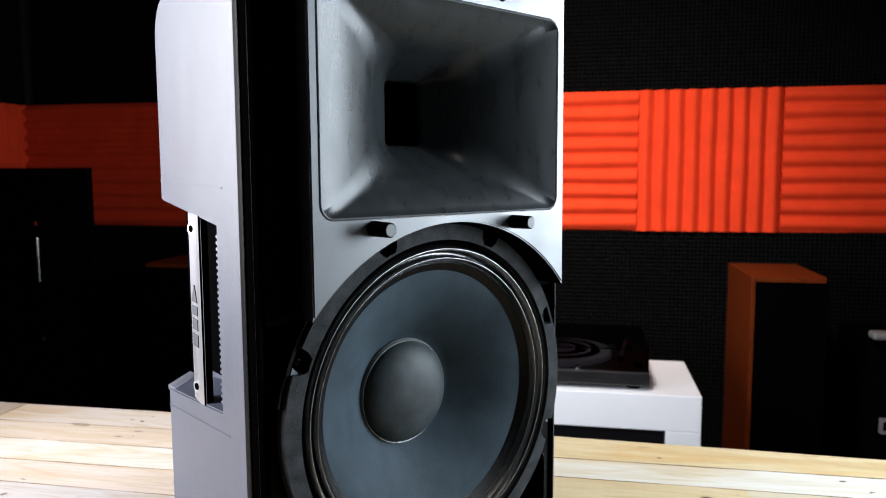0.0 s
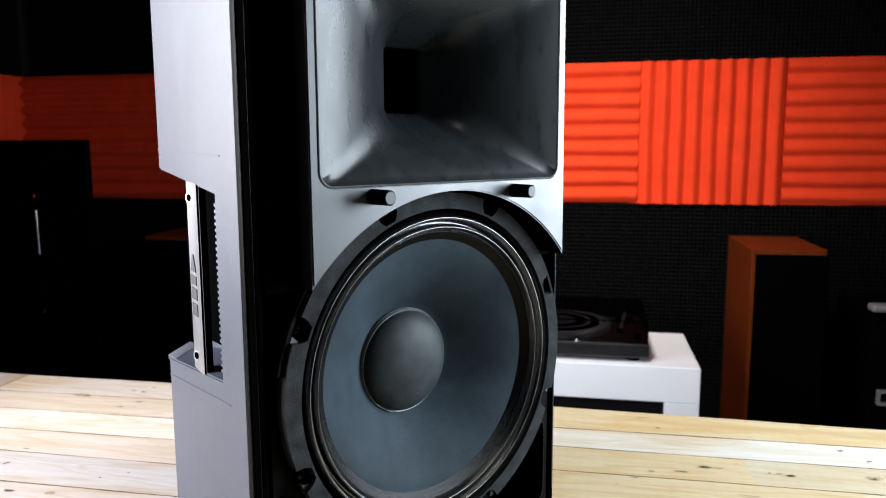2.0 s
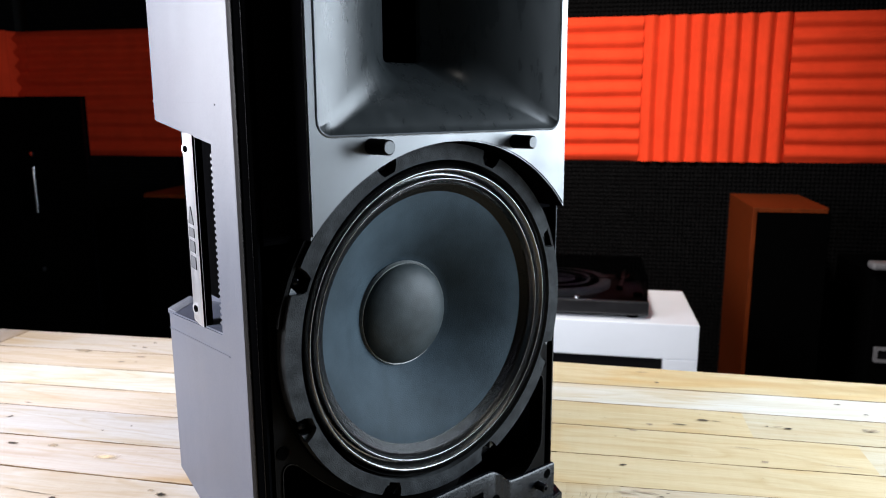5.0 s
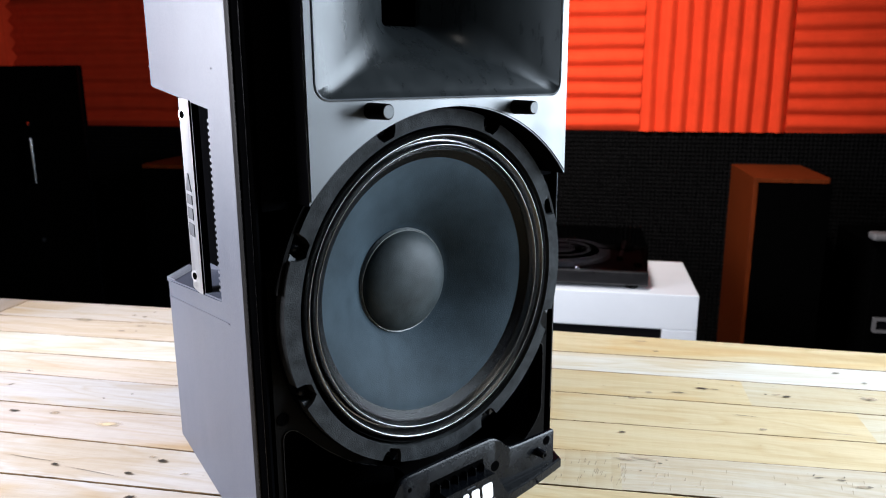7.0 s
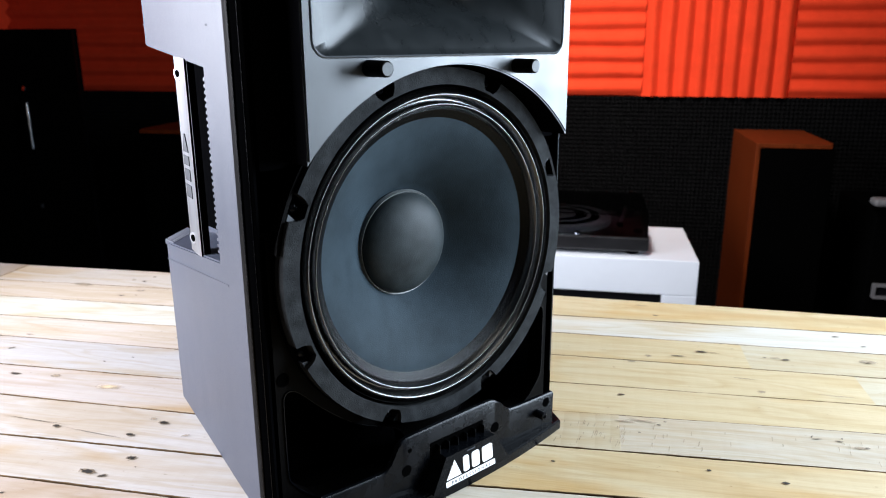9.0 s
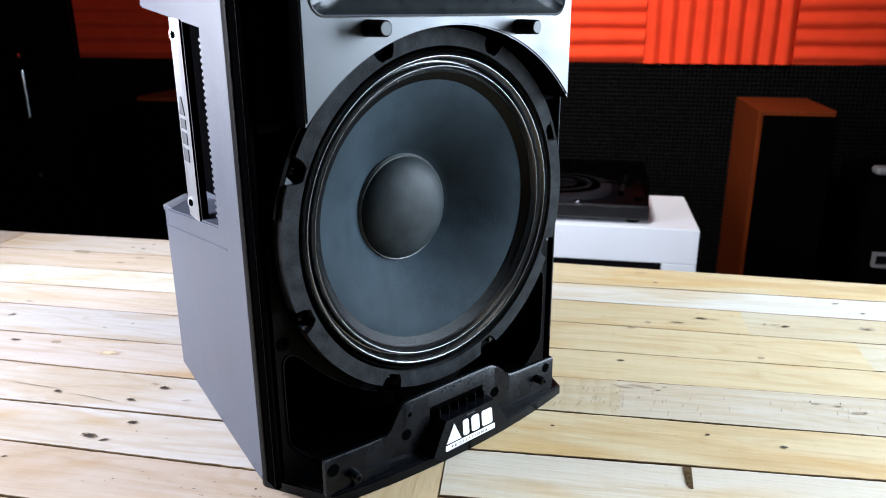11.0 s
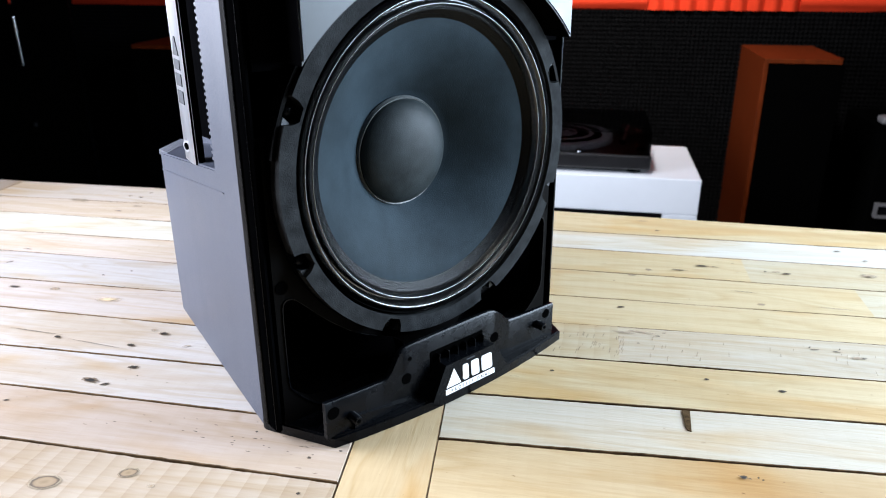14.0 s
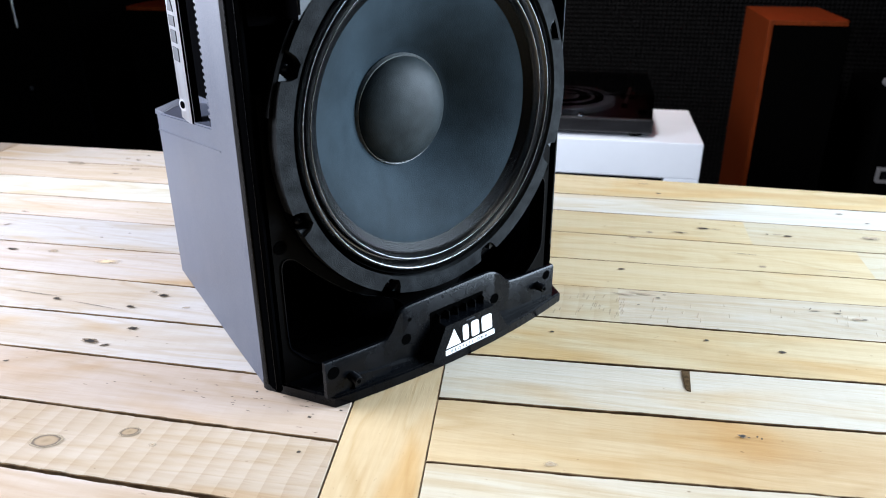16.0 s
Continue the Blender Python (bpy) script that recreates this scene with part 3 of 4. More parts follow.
# raised belts beside the grip: thin strips with a fine step
for sgn in (1, -1):
    for z0, slope, name in ((0.183, -0.028, "belt"), (0.402, 0.004, "belt")):
        bm = bmesh.new()
        pts = []
        for n in (0.10, 0.318):
            u = side_u(n)
            z = z0 + slope * (n - 0.10) / 0.2 + (0.014 if slope < 0 else 0.0)
            pts.append((u, n, z))
        for (u, n, z), (u2, n2, z2) in zip(pts, pts[1:]):
            q = []
            for dz in (0, 0.0012):
                for du in (0.001, -0.0006):
                    q.append([bm.verts.new((sgn * (uu + du), nn, zz + dz)) for uu, nn, zz in ((u, n, z), (u2, n2, z2))])
            for a, b in ((0, 1), (1, 3), (3, 2), (2, 0)):
                bm.faces.new((q[a][0], q[a][1], q[b][1], q[b][0]))
            for k in (0, 1):
                bm.faces.new((q[0][k], q[1][k], q[3][k], q[2][k]))
        part(name, bm, SHELL, spk)
    # ribs in the grip recess
    for i in range(28):
        z = 0.222 + i * 0.0052
        part("grip_rib", rod((sgn * side_u(0.1195), 0.1199, z), (sgn * (side_u(0.1195) + 0.03), 0.1209, z), 0.0016, 6), SHELL, spk)
    for i in range(13):
        k = i / 12
        u, n = -0.126 + 0.052 * k, 0.320 + 0.072 * k
        u *= sgn
        part("grip_rib", box(u - 0.0016, u + 0.0016, n - 0.02, n + 0.003, shelf(n) - 0.003, shelf(n) + 0.003, 0.0008, seg=1), SHELL, spk)
    # Black sheet over the recess wall stands in for the shade there.
    shade_loop = [(side_u(0.1195) + 0.004, 0.1203), (side_u(0.1195) + 0.05, 0.1223), (-0.0772, 0.2005), (-0.0692, 0.399), (-0.0682, 0.399), (-0.0757, 0.1998), (side_u(0.1195) + 0.05, 0.1218), (side_u(0.1195) + 0.004, 0.1198)]
    part("grip_lining", extrude_loops([[(sgn * u, n) for u, n in shade_loop]], 0.190, 0.392, PLAN), BLACK, spk, "black sheet standing in for the shade of the grip recess")
    # metal grip bar
    bar = bmesh.new()
    lo, hi = 0.200, 0.380
    loop = [(side_u(0.175) + 0.0, 0.175), (side_u(0.216) + 0.001, 0.216), (side_u(0.216) + 0.008, 0.218), (side_u(0.175) + 0.008, 0.173)]
    bar = extrude_loops([[(sgn * u, n) for u, n in loop]], lo, hi, PLAN)
    bmesh.ops.recalc_face_normals(bar, faces=bar.faces)
    bmesh.ops.bevel(bar, geom=bar.edges[:], offset=0.0018, segments=2, affect="EDGES")
    grip = part("grip_bar", bar, STEEL, spk, "brushed metal carrying handle bar", smooth=40)
    # Front flank blackened: shade painted onto the steel.
    grip.data.materials.append(MATTBLACK)
    for p in grip.data.polygons:
        if p.normal.y < -0.6:
            p.material_index = 1
    for z in (0.216, 0.364):
        n = 0.200
        u = side_u(n)
        d = Vector((-0.988, -0.153, 0))
        p = Vector((u, n, z))
        flip = Vector((sgn, 1, 1))
        part("bolt_ring", rod((p + d * -0.002) * flip, (p + d * 0.0006) * flip, 0.0056, 20), BOLT, grip)
        part("bolt", rod((p + d * -0.002) * flip, (p + d * 0.0009) * flip, 0.0034, 12), MATTBLACK, grip)
    for k, (z0, z1, n0, n1) in enumerate(((0.296, 0.312, 0.190, 0.207), (0.284, 0.2925, 0.190, 0.207), (0.270, 0.2805, 0.190, 0.207), (0.2545, 0.266, 0.190, 0.207))):
        bm = bmesh.new()
        q = []
        for n in (n0, n1):
            for z in (z0, z1):
                w = n
                if k == 0 and z == z1:
                    w = (n0 + n1) / 2 + (n - (n0 + n1) / 2) * 0.15
                q.append((sgn * (side_u(w) - 0.0004), w, z))
        v = [bm.verts.new(c) for c in (q[0], q[1], q[3], q[2])]
        bm.faces.new(v)
        r = bmesh.ops.extrude_face_region(bm, geom=bm.faces[:])
        for vv in [g for g in r["geom"] if isinstance(g, bmesh.types.BMVert)]:
            vv.co.x += sgn * 0.0008
        part("print_mark", bm, GREYMARK, grip)

part("roof_panel", extrude_loops([[(A[0] + 0.004, A[1]), (-0.135, 0.28), (0.135, 0.28), (-A[0] - 0.004, A[1])]], TOP - 0.012, TOP - 0.003, PLAN), SHELL, spk)
# black front rim: side lips, top lip, bottom plate
for sgn in (1, -1):
    loop = [(sgn * -0.1690, 0.0565), (sgn * -0.1695, 0.034), (sgn * -0.1675, 0.031), (sgn * -0.1645, 0.033), (sgn * -0.1645, 0.0565)]
    bm = extrude_loops([loop], 0.008, TOP - 0.004, PLAN)
    bmesh.ops.recalc_face_normals(bm, faces=bm.faces)
    part("side_lip", bm, TRIM, spk, "black front rim of the cabinet", smooth=50)
    # Thin rods added to draw the highlights along the lip's edges.
    part("rim_bead", rod((sgn * -0.1694, 0.0340, 0.010), (sgn * -0.1694, 0.0340, TOP - 0.005), 0.0004, 8), FASCIA, spk)
    part("rim_bead", rod((sgn * -0.1699, 0.0470, 0.010), (sgn * -0.1699, 0.0470, TOP - 0.005), 0.0007, 8), FASCIA, spk)
    if sgn < 0:
        # Brighter rod for the highlight on the far rim's edge.
        part("rim_bead", rod((0.1665, 0.0313, 0.045), (0.1665, 0.0313, TOP - 0.006), 0.0007, 8), BAFFLE, spk)
    strip = [(sgn * -0.1688, 0.0563), (sgn * -0.1700, 0.0550), (sgn * -0.1702, 0.0480), (sgn * -0.1692, 0.0475)]
    part("rim_strip", extrude_loops([strip], 0.009, TOP - 0.005, PLAN), DEEP, spk, smooth=50)
    loop = [(sgn * -0.1645, 0.0565), (sgn * -0.1640, 0.041), (sgn * -0.1615, 0.041), (sgn * -0.1605, 0.0565)]
    part("seal", extrude_loops([loop], 0.010, TOP - 0.008, PLAN), BLACK, spk)


def bow(u):
    """Depth of the bowed front edge."""
    return -0.0205 + 0.0125 * (u / 0.14) ** 2


front_edge = [(-0.14 + 0.28 * i / 24, bow(-0.14 + 0.28 * i / 24)) for i in range(25)]
base = [(-0.1695, 0.0570), (-0.1695, 0.0525)] + front_edge + [(0.1695, 0.0525), (0.1695, 0.0570)]
bm = extrude_loops([base], 0.0005, 0.0105, PLAN)
bmesh.ops.recalc_face_normals(bm, faces=bm.faces)
bmesh.ops.bevel(bm, geom=[e for e in bm.edges if all(v.co.z > 0.01 for v in e.verts) and e.calc_face_angle(0) > 0.5], offset=0.0015, segments=2, affect="EDGES")
part("bottom_lip", bm, FASCIA, spk, "black bowed bottom lip of the front", smooth=40)
bm = extrude_loops([base], TOP - 0.010, TOP, PLAN)
part("top_lip", bm, FASCIA, spk)

# recessed lower baffle with two pockets
pocket = [(-0.1548, 0.114), (-0.1535, 0.121), (-0.148, 0.1235), (-0.140, 0.119), (-0.122, 0.100), (-0.105, 0.085), (-0.085, 0.070), (-0.060, 0.059), (-0.040, 0.050), (-0.030, 0.036), (-0.032, 0.0145), (-0.060, 0.0125), (-0.1225, 0.0135), (-0.1400, 0.0270), (-0.1520, 0.0415), (-0.1541, 0.0470), (-0.1546, 0.068)]


def soften(loop, closed=True, times=2):
    """Cuts the corners of a line until it is round."""
    for _ in range(times):
        pairs = list(zip(loop, loop[1:] + loop[:1])) if closed else list(zip(loop, loop[1:]))
        cut = [q for a, b in pairs for q in ((a[0] * 0.75 + b[0] * 0.25, a[1] * 0.75 + b[1] * 0.25), (a[0] * 0.25 + b[0] * 0.75, a[1] * 0.25 + b[1] * 0.75))]
        loop = cut if closed else [loop[0]] + cut[1:-1] + [loop[-1]]
    return loop


pocket = soften(pocket)
hornhole = rounded(-0.12, 0.12, 0.39, 0.545, 0.01)
outline = [(-0.1605, 0.0106), (0.1605, 0.0106), (0.1605, 0.25), (-0.1605, 0.25)]
cut = [(0.140 * math.cos(a), HC + 0.140 * math.sin(a)) for a in [radians(165 + 210 * i / 60) for i in range(61)]]
outline = outline[:2] + [outline[2]] + cut[::-1] + [outline[3]]
bm = extrude_loops([outline, pocket, [(-u, v) for u, v in pocket]], 0.034, 0.052, FRONT)
part("lower_baffle", bm, DEEP, spk, "black recessed lower baffle")
upper_out = [(-0.1605, 0.300), (-0.112, 0.300), (-0.112, 0.36), (0.112, 0.36), (0.112, 0.300), (0.1605, 0.300), (0.1605, TOP - 0.0105), (-0.1605, TOP - 0.0105)]
part("baffle_backing", extrude_loops([upper_out, hornhole], 0.0345, 0.052, FRONT), BLACK, spk)
for a0, a1 in ((146, 171), (9, 34)):
    ra = [radians(a0 + (a1 - a0) * i / 12) for i in range(13)]
    rib = [(0.1605 * math.cos(a), HC + 0.1605 * math.sin(a)) for a in ra] + [(0.1575 * math.cos(a), HC + 0.1575 * math.sin(a)) for a in reversed(ra)]
    part("arc_rib", extrude_loops([rib], 0.022, 0.0338, FRONT), DEEP, spk)
for s in (1, -1):
    rim = [(u * s, v) for u, v in pocket]
    cu, cv = sum(p[0] for p in rim) / len(rim), sum(p[1] for p in rim) / len(rim)
    inner = [(cu + (u - cu) * 0.992, cv + (v - cv) * 0.992) for u, v in rim]
    outer = [(cu + (u - cu) * 1.008, cv + (v - cv) * 1.008) for u, v in rim]
    part("pocket_rim", extrude_loops([outer, inner], 0.0328, 0.0345, FRONT), FASCIA, spk)
part("floor_panel", extrude_loops([[(-0.162, 0.058), (-0.124, 0.315), (0.124, 0.315), (0.162, 0.058)]], 0.0015, 0.007, PLAN), BLACK, spk)
# Black sheet added inside, standing in for the dark behind the openings.
part("back_panel", box(-0.16, 0.16, 0.09, 0.094, 0.012, 0.36), BLACK, spk)
bm = extrude_loops([circle(-0.1535, 0.134, 0.0055, 20)], 0.0332, 0.036, FRONT)
part("screw_hole", bm, HOLE, spk)
bm = extrude_loops([circle(0.1535, 0.134, 0.0055, 20)], 0.0332, 0.036, FRONT)
part("screw_hole", bm, HOLE, spk)

# upper baffle with the horn's opening and the round cut over the woofer
BW = 0.1405
RC, VC = 0.181, 0.1915
a0 = math.acos(BW / RC)
arc = [(RC * math.cos(a), VC + RC * math.sin(a)) for a in [a0 + (math.pi - 2 * a0) * i / 48 for i in range(49)]]
outline = arc + [(-BW - 0.0008, TOP - 0.011), (BW - 0.0018, TOP - 0.011)]
U0 = -0.0018        # the horn sits a touch off the middle
mouth = rounded(U0 - 0.1312, U0 + 0.1312, 0.3796, 0.5542, 0.0120)
bm = extrude_loops([outline, mouth], 0.0, 0.034, FRONT)
bmesh.ops.recalc_face_normals(bm, faces=bm.faces)
es = [e for e in bm.edges if all(v.co.y < 0.001 for v in e.verts) and len(e.link_faces) == 2 and e.calc_face_angle(0) > 0.5]
bmesh.ops.bevel(bm, geom=es, offset=0.0012, segments=2, affect="EDGES")
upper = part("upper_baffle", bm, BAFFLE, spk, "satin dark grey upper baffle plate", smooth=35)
# Side walls blackened: their shade is put into the colour.
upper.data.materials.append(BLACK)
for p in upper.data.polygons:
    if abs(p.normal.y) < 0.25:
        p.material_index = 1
bm = extrude_loops([circle(0.0545, 0.5655, 0.0042, 20)], -0.0006, 0.004, FRONT)
part("screw_hole", bm, HOLE, spk)


# horn: flared walls from a rounded mouth to a small throat
def flare(s):
    w = 0.0185 + (0.1300 - 0.0185) * (0.66 * s + 0.34 * s ** 5)
    h = 0.0285 + (0.0860 - 0.0285) * (0.68 * s + 0.32 * s ** 5)
    return w, h, 0.0715 * (1 - s)


bm = bmesh.new()
rings = []
levels = [1.0 - i / 22 for i in range(23)]
prof = [(0.1316, 0.0877, 0.004, 0.0122), (0.1318, 0.0879, -0.0003, 0.0122), (0.1310, 0.0871, -0.0008, 0.0116), (0.1300, 0.0862, -0.0002, 0.011)] + [(*flare(s), 0.004 + 0.007 * s + 0.020 * math.sin(math.pi * s) ** 2) for s in levels] + [(0.0180, 0.0280, 0.15, 0.004)]
for i, row in enumerate(prof):
    w, h, d, r = row
    rings.append([bm.verts.new((u + U0, d, 0.4669 + v)) for u, v in rounded(-w, w, -h, h, min(r, w * 0.8), 8)])
for a, b in zip(rings, rings[1:]):
    n = len(a)
    for i in range(n):
        bm.faces.new((a[i], a[(i + 1) % n], b[(i + 1) % n], b[i]))
bm.faces.new(rings[-1])
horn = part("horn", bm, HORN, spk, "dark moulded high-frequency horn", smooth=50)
# Throat duct in flat black: the shade down there is painted in.
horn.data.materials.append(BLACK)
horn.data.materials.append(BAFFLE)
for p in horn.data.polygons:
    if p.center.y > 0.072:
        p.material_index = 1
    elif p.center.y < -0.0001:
        p.material_index = 2

# pegs of the grille: shaded barrel painted black, lit tip painted grey
for u, v in ((-0.0860, 0.3715), (0.0695, 0.3700)):
    bm = revolve([(0.0, -0.022), (0.0050, -0.022), (0.0058, -0.0212), (0.0062, 0.001)], u, v, 24)
    peg = part("grille_peg", bm, DEEP, spk, smooth=40)
    part("peg_tip", revolve([(0.0, -0.0224), (0.0046, -0.0224), (0.0050, -0.0219)], u, v, 24), PEG_TIP, peg)

# woofer
FN = 0.018
rb = 0.1512
woofer = part("woofer", extrude_loops([circle(0, HC, 0.1575, 144), circle(0, HC, 0.139, 144)], FN + 0.012, FN + 0.017, FRONT), BLACK, spk, "large paper-cone woofer in a notched gasket ring")
ring = []
for i in range(720):
    a = 2 * math.pi * i / 720
    da = min(abs((math.degrees(a) - (22.5 + 45 * k) + 180) % 360 - 180) for k in range(8))
    r = 0.1565
    if da < 2.0:
        r = 0.1445
    elif da < 3.4:
        r = 0.1445 + 0.0045 * (da - 2.0) / 1.4
    elif da < 4.0:
        r = 0.1490 + (0.1565 - 0.1490) * (da - 3.4) / 0.6
    ring.append((r * math.cos(a), HC + r * math.sin(a)))
bm = extrude_loops([ring, circle(0, HC, 0.1425, 144)], FN, FN + 0.012, FRONT)
part("gasket_ring", bm, GASKET, woofer, "dark felt-like gasket ring with eight notches")
for k in range(8):
    a = radians(22.5 + 45 * k)
    u, v = rb * math.cos(a), HC + rb * math.sin(a)
    bolt = part("bolt", revolve([(0, FN + 0.0065), (0.0022, FN + 0.0067), (0.0036, FN + 0.008), (0.0038, FN + 0.0125)], u, v, 20), FASCIA, woofer, smooth=40)
    wedge = [(r * math.cos(a + radians(d)), HC + r * math.sin(a + radians(d))) for r, d in ((0.1500, 3.1), (0.1562, 2.0), (0.1562, 4.1), (0.1504, 3.5))]
    part("basket_tab", extrude_loops([wedge], FN + 0.0045, FN + 0.011, FRONT), BAFFLE, woofer, "bare grey metal edge of the basket")
    part("bolt_socket", rod((u, FN + 0.0062, v), (u, FN + 0.008, v), 0.0014, 6), HOLE, woofer)


def roll(r0, r1, n0, hgt, k=14):
    return [(r0 + (r1 - r0) * i / k, n0 - hgt * math.sin(math.pi * i / k)) for i in range(k + 1)]


prof = [(0.1397, FN + 0.002), (0.1392, FN + 0.007)] + [(0.1386, FN + 0.0105)] + roll(0.1380, 0.1306, FN + 0.008, 0.0070) + [(0.1301, FN + 0.0115), (0.1289, FN + 0.0115)] + roll(0.1286, 0.1236, FN + 0.0085, 0.0052) + [(0.1229, FN + 0.0105), (0.1215, FN + 0.009)]
part("surround", revolve(prof, 0, HC, 192), SURROUND, woofer, "glossy black double-roll cloth surround", smooth=60)
CN, CAPN, CAPR = FN + 0.009, 0.0755, 0.0475


CE, CEN = 0.1145, 0.0325     # where the doped rim ends


def cone_n(r):
    if r > CE:
        return CN + (CEN - CN) * (0.1218 - r) / (0.1218 - CE)
    return CEN + (CAPN - CEN) * ((CE - r) / (CE - CAPR)) ** 1.35


part("cone_edge", revolve([(0.1218 - 0.0073 * i / 12, cone_n(0.1218 - 0.0073 * i / 12)) for i in range(13)], 0, HC, 192), COATING, woofer, "glossy doped rim of the cone", smooth=60)
part("cone", revolve([(0.1145 - (0.1145 - CAPR + 0.004) * i / 14, cone_n(max(0.1145 - (0.1145 - CAPR + 0.004) * i / 14, CAPR))) for i in range(15)], 0, HC, 192), CONE, woofer, "blue-grey paper cone", smooth=60)
part("glue_ring", revolve([(CAPR + 0.0024, CAPN - 0.0020), (CAPR + 0.0010, CAPN - 0.0058), (CAPR - 0.001, CAPN - 0.0048)], -0.0012, HC - 0.0030, 128), GLUE, woofer, smooth=60)
part("loose_thread", rod((0.1255 * math.cos(radians(110)), FN + 0.002, HC + 0.1255 * math.sin(radians(110))), (0.1245 * math.cos(radians(110.6)), FN + 0.003, HC + 0.1235 * math.sin(radians(110.6))), 0.00022, 6), GLUE, woofer)
capp = [(CAPR * math.cos(radians(90 * i / 16)), CAPN - 0.0035 - 0.0200 * math.sin(radians(90 * i / 16))) for i in range(16)] + [(0, CAPN - 0.0235)]
part("dust_cap", revolve(capp, -0.0012, HC - 0.0030, 128), CAP, woofer, "domed grey dust cap", smooth=60)

# bottom fascia: bowed plate with a stepped top edge
STEP = [(-0.1457, 0.0435), (-0.092, 0.0405), (-0.084, 0.0415), (-0.0765, 0.0500), (-0.0712, 0.0605), (-0.065, 0.0643), (-0.055, 0.0648), (0.030, 0.0656), (0.042, 0.0650), (0.053, 0.0590), (0.0625, 0.0485), (0.071, 0.0465), (0.122, 0.0452), (0.129, 0.0450)]

STEP = soften(STEP, False)

FASCIA_N = -0.006


def top_v(u):
    for (a, va), (b, vb) in zip(STEP, STEP[1:]):
        if a <= u <= b:
            return va + (vb - va) * (u - a) / (b - a)
    return 0.044


bm = bmesh.new()
cols = []
us = [p[0] for p in STEP]
for u in us:
    n = FASCIA_N
    t = top_v(u)
    cols.append([bm.verts.new(c) for c in ((u, n, 0.0106), (u, n, t - 0.0015), (u, n + 0.0012, t), (u, n + 0.0045, t), (u, n + 0.0045, 0.0106))])
for a, b in zip(cols, cols[1:]):
    for i in range(5):
        bm.faces.new((a[i], a[(i + 1) % 5], b[(i + 1) % 5], b[i]))
bm.faces.new(cols[0])
bm.faces.new(cols[-1])
fascia = part("fascia", bm, FASCIA, spk, "black bowed lower fascia with screw holes", smooth=40)


for u, v, r in ((-0.1385, 0.0325, 0.0056), (-0.063, 0.034, 0.0052), (0.0445, 0.036, 0.0052), (0.118, 0.037, 0.0048), (-0.059, 0.052, 0.0020)):
    n = FASCIA_N
    part("screw_hole", rod((u, n - 0.0004, v), (u, n + 0.004, v), r, 20), HOLE, fascia)
for u, v in ((-0.1215, 0.0225), (0.1040, 0.0300)):
    n = FASCIA_N
    peg = part("grille_peg", revolve([(0.0, n - 0.011), (0.0032, n - 0.011), (0.0040, n - 0.010), (0.0044, n + 0.001)], u, v, 20), FASCIA, fascia, smooth=40)
    part("socket", rod((u, n - 0.0114, v), (u, n - 0.010, v), 0.0017, 12), HOLE, fascia)
for foot in ([(-0.1205, 0.0228), (-0.1205, 0.0107), (-0.0480, 0.0107)], [(0.0480, 0.0107), (0.1200, 0.0107), (0.1200, 0.0128), (0.0480, 0.0128)]):
    part("foot_ledge", extrude_loops([foot], FASCIA_N - 0.0030, FASCIA_N + 0.001, FRONT), FASCIA, fascia)
# comb of vent teeth over the badge
part("slot", box(-0.036, 0.028, FASCIA_N - 0.0006, -0.0025, 0.0106, 0.050), HOLE, fascia)
for i in range(6):
    u = -0.030 + i * 0.0108
    part("vent_tooth", box(u, u + 0.0012, FASCIA_N - 0.006, FASCIA_N - 0.0006, 0.030, 0.0475, 0.0004, seg=1), FASCIA, fascia)
# badge: plain wedge-shaped plate with a triangle and bars
bq = [(-0.0475, 0.0106), (0.0475, 0.0106), (0.0300, 0.0400), (-0.0300, 0.0400)]
badge = part("badge", extrude_loops([bq], -0.0235, -0.0085, lambda p, n: (p[0], n + (p[1] - 0.0106) * 0.10, p[1])), FASCIA, spk, "black badge plate with white print")


def print_shape(pts, name="print_mark", material=WHITE_PRINT, depth=0.0008):
    part(name, extrude_loops([pts], -0.0235 - depth, -0.0232, lambda p, n: (p[0], n + (p[1] - 0.0106) * 0.10, p[1])), material, badge)


print_shape([(-0.0320, 0.0190), (-0.0145, 0.0190), (-0.0215, 0.0350)])
for u0, u1 in ((-0.0115, -0.0045), (-0.0010, 0.0085), (0.0120, 0.0250)):
    print_shape(rounded(u0, u1, 0.0195, 0.0340, 0.0018, 3))
print_shape([(-0.0330, 0.0125), (0.0275, 0.0125), (0.0275, 0.0172), (-0.0330, 0.0172)])
text = bpy.data.curves.new("word", "FONT")
text.body, text.size, text.align_x, text.align_y, text.space_character, text.extrude, text.resolution_u = "PROFESSIONAL", 0.0044, "CENTER", "CENTER", 1.75, 0.0001, 3
word_ob = new("word", text)
bpy.context.view_layer.update()
word = new("printed_word", bpy.data.meshes.new_from_object(word_ob.evaluated_get(bpy.context.evaluated_depsgraph_get())))
bpy.data.objects.remove(word_ob)
word.data.materials.clear()
word.data.materials.append(GREYMARK)
word.parent = badge
word.matrix_basis = pose(-0.0028, -0.0243, 0.0148, 84.3, 0, 0)
print_shape([(-0.006, 0.0372), (0.004, 0.0372), (0.004, 0.0380), (-0.006, 0.0380)], "print_mark", GREYMARK)

# ---- white media bench ----
bench = tagged(empty("media_bench", pose(0, 0, 0)), "white lacquered low media bench with a dark glass front", "cabinet")
bx0, bx1, by0, by1, bz = -0.62, 0.297, 1.932, 2.300, 0.592
part("top_board", box(bx0, bx1, by0, by1, bz - 0.095, bz, 0.002), WHITE, bench)
part("side_panel", box(bx1 - 0.088, bx1, by0, by1, 0.06, bz - 0.0955, 0.002), WHITE, bench)
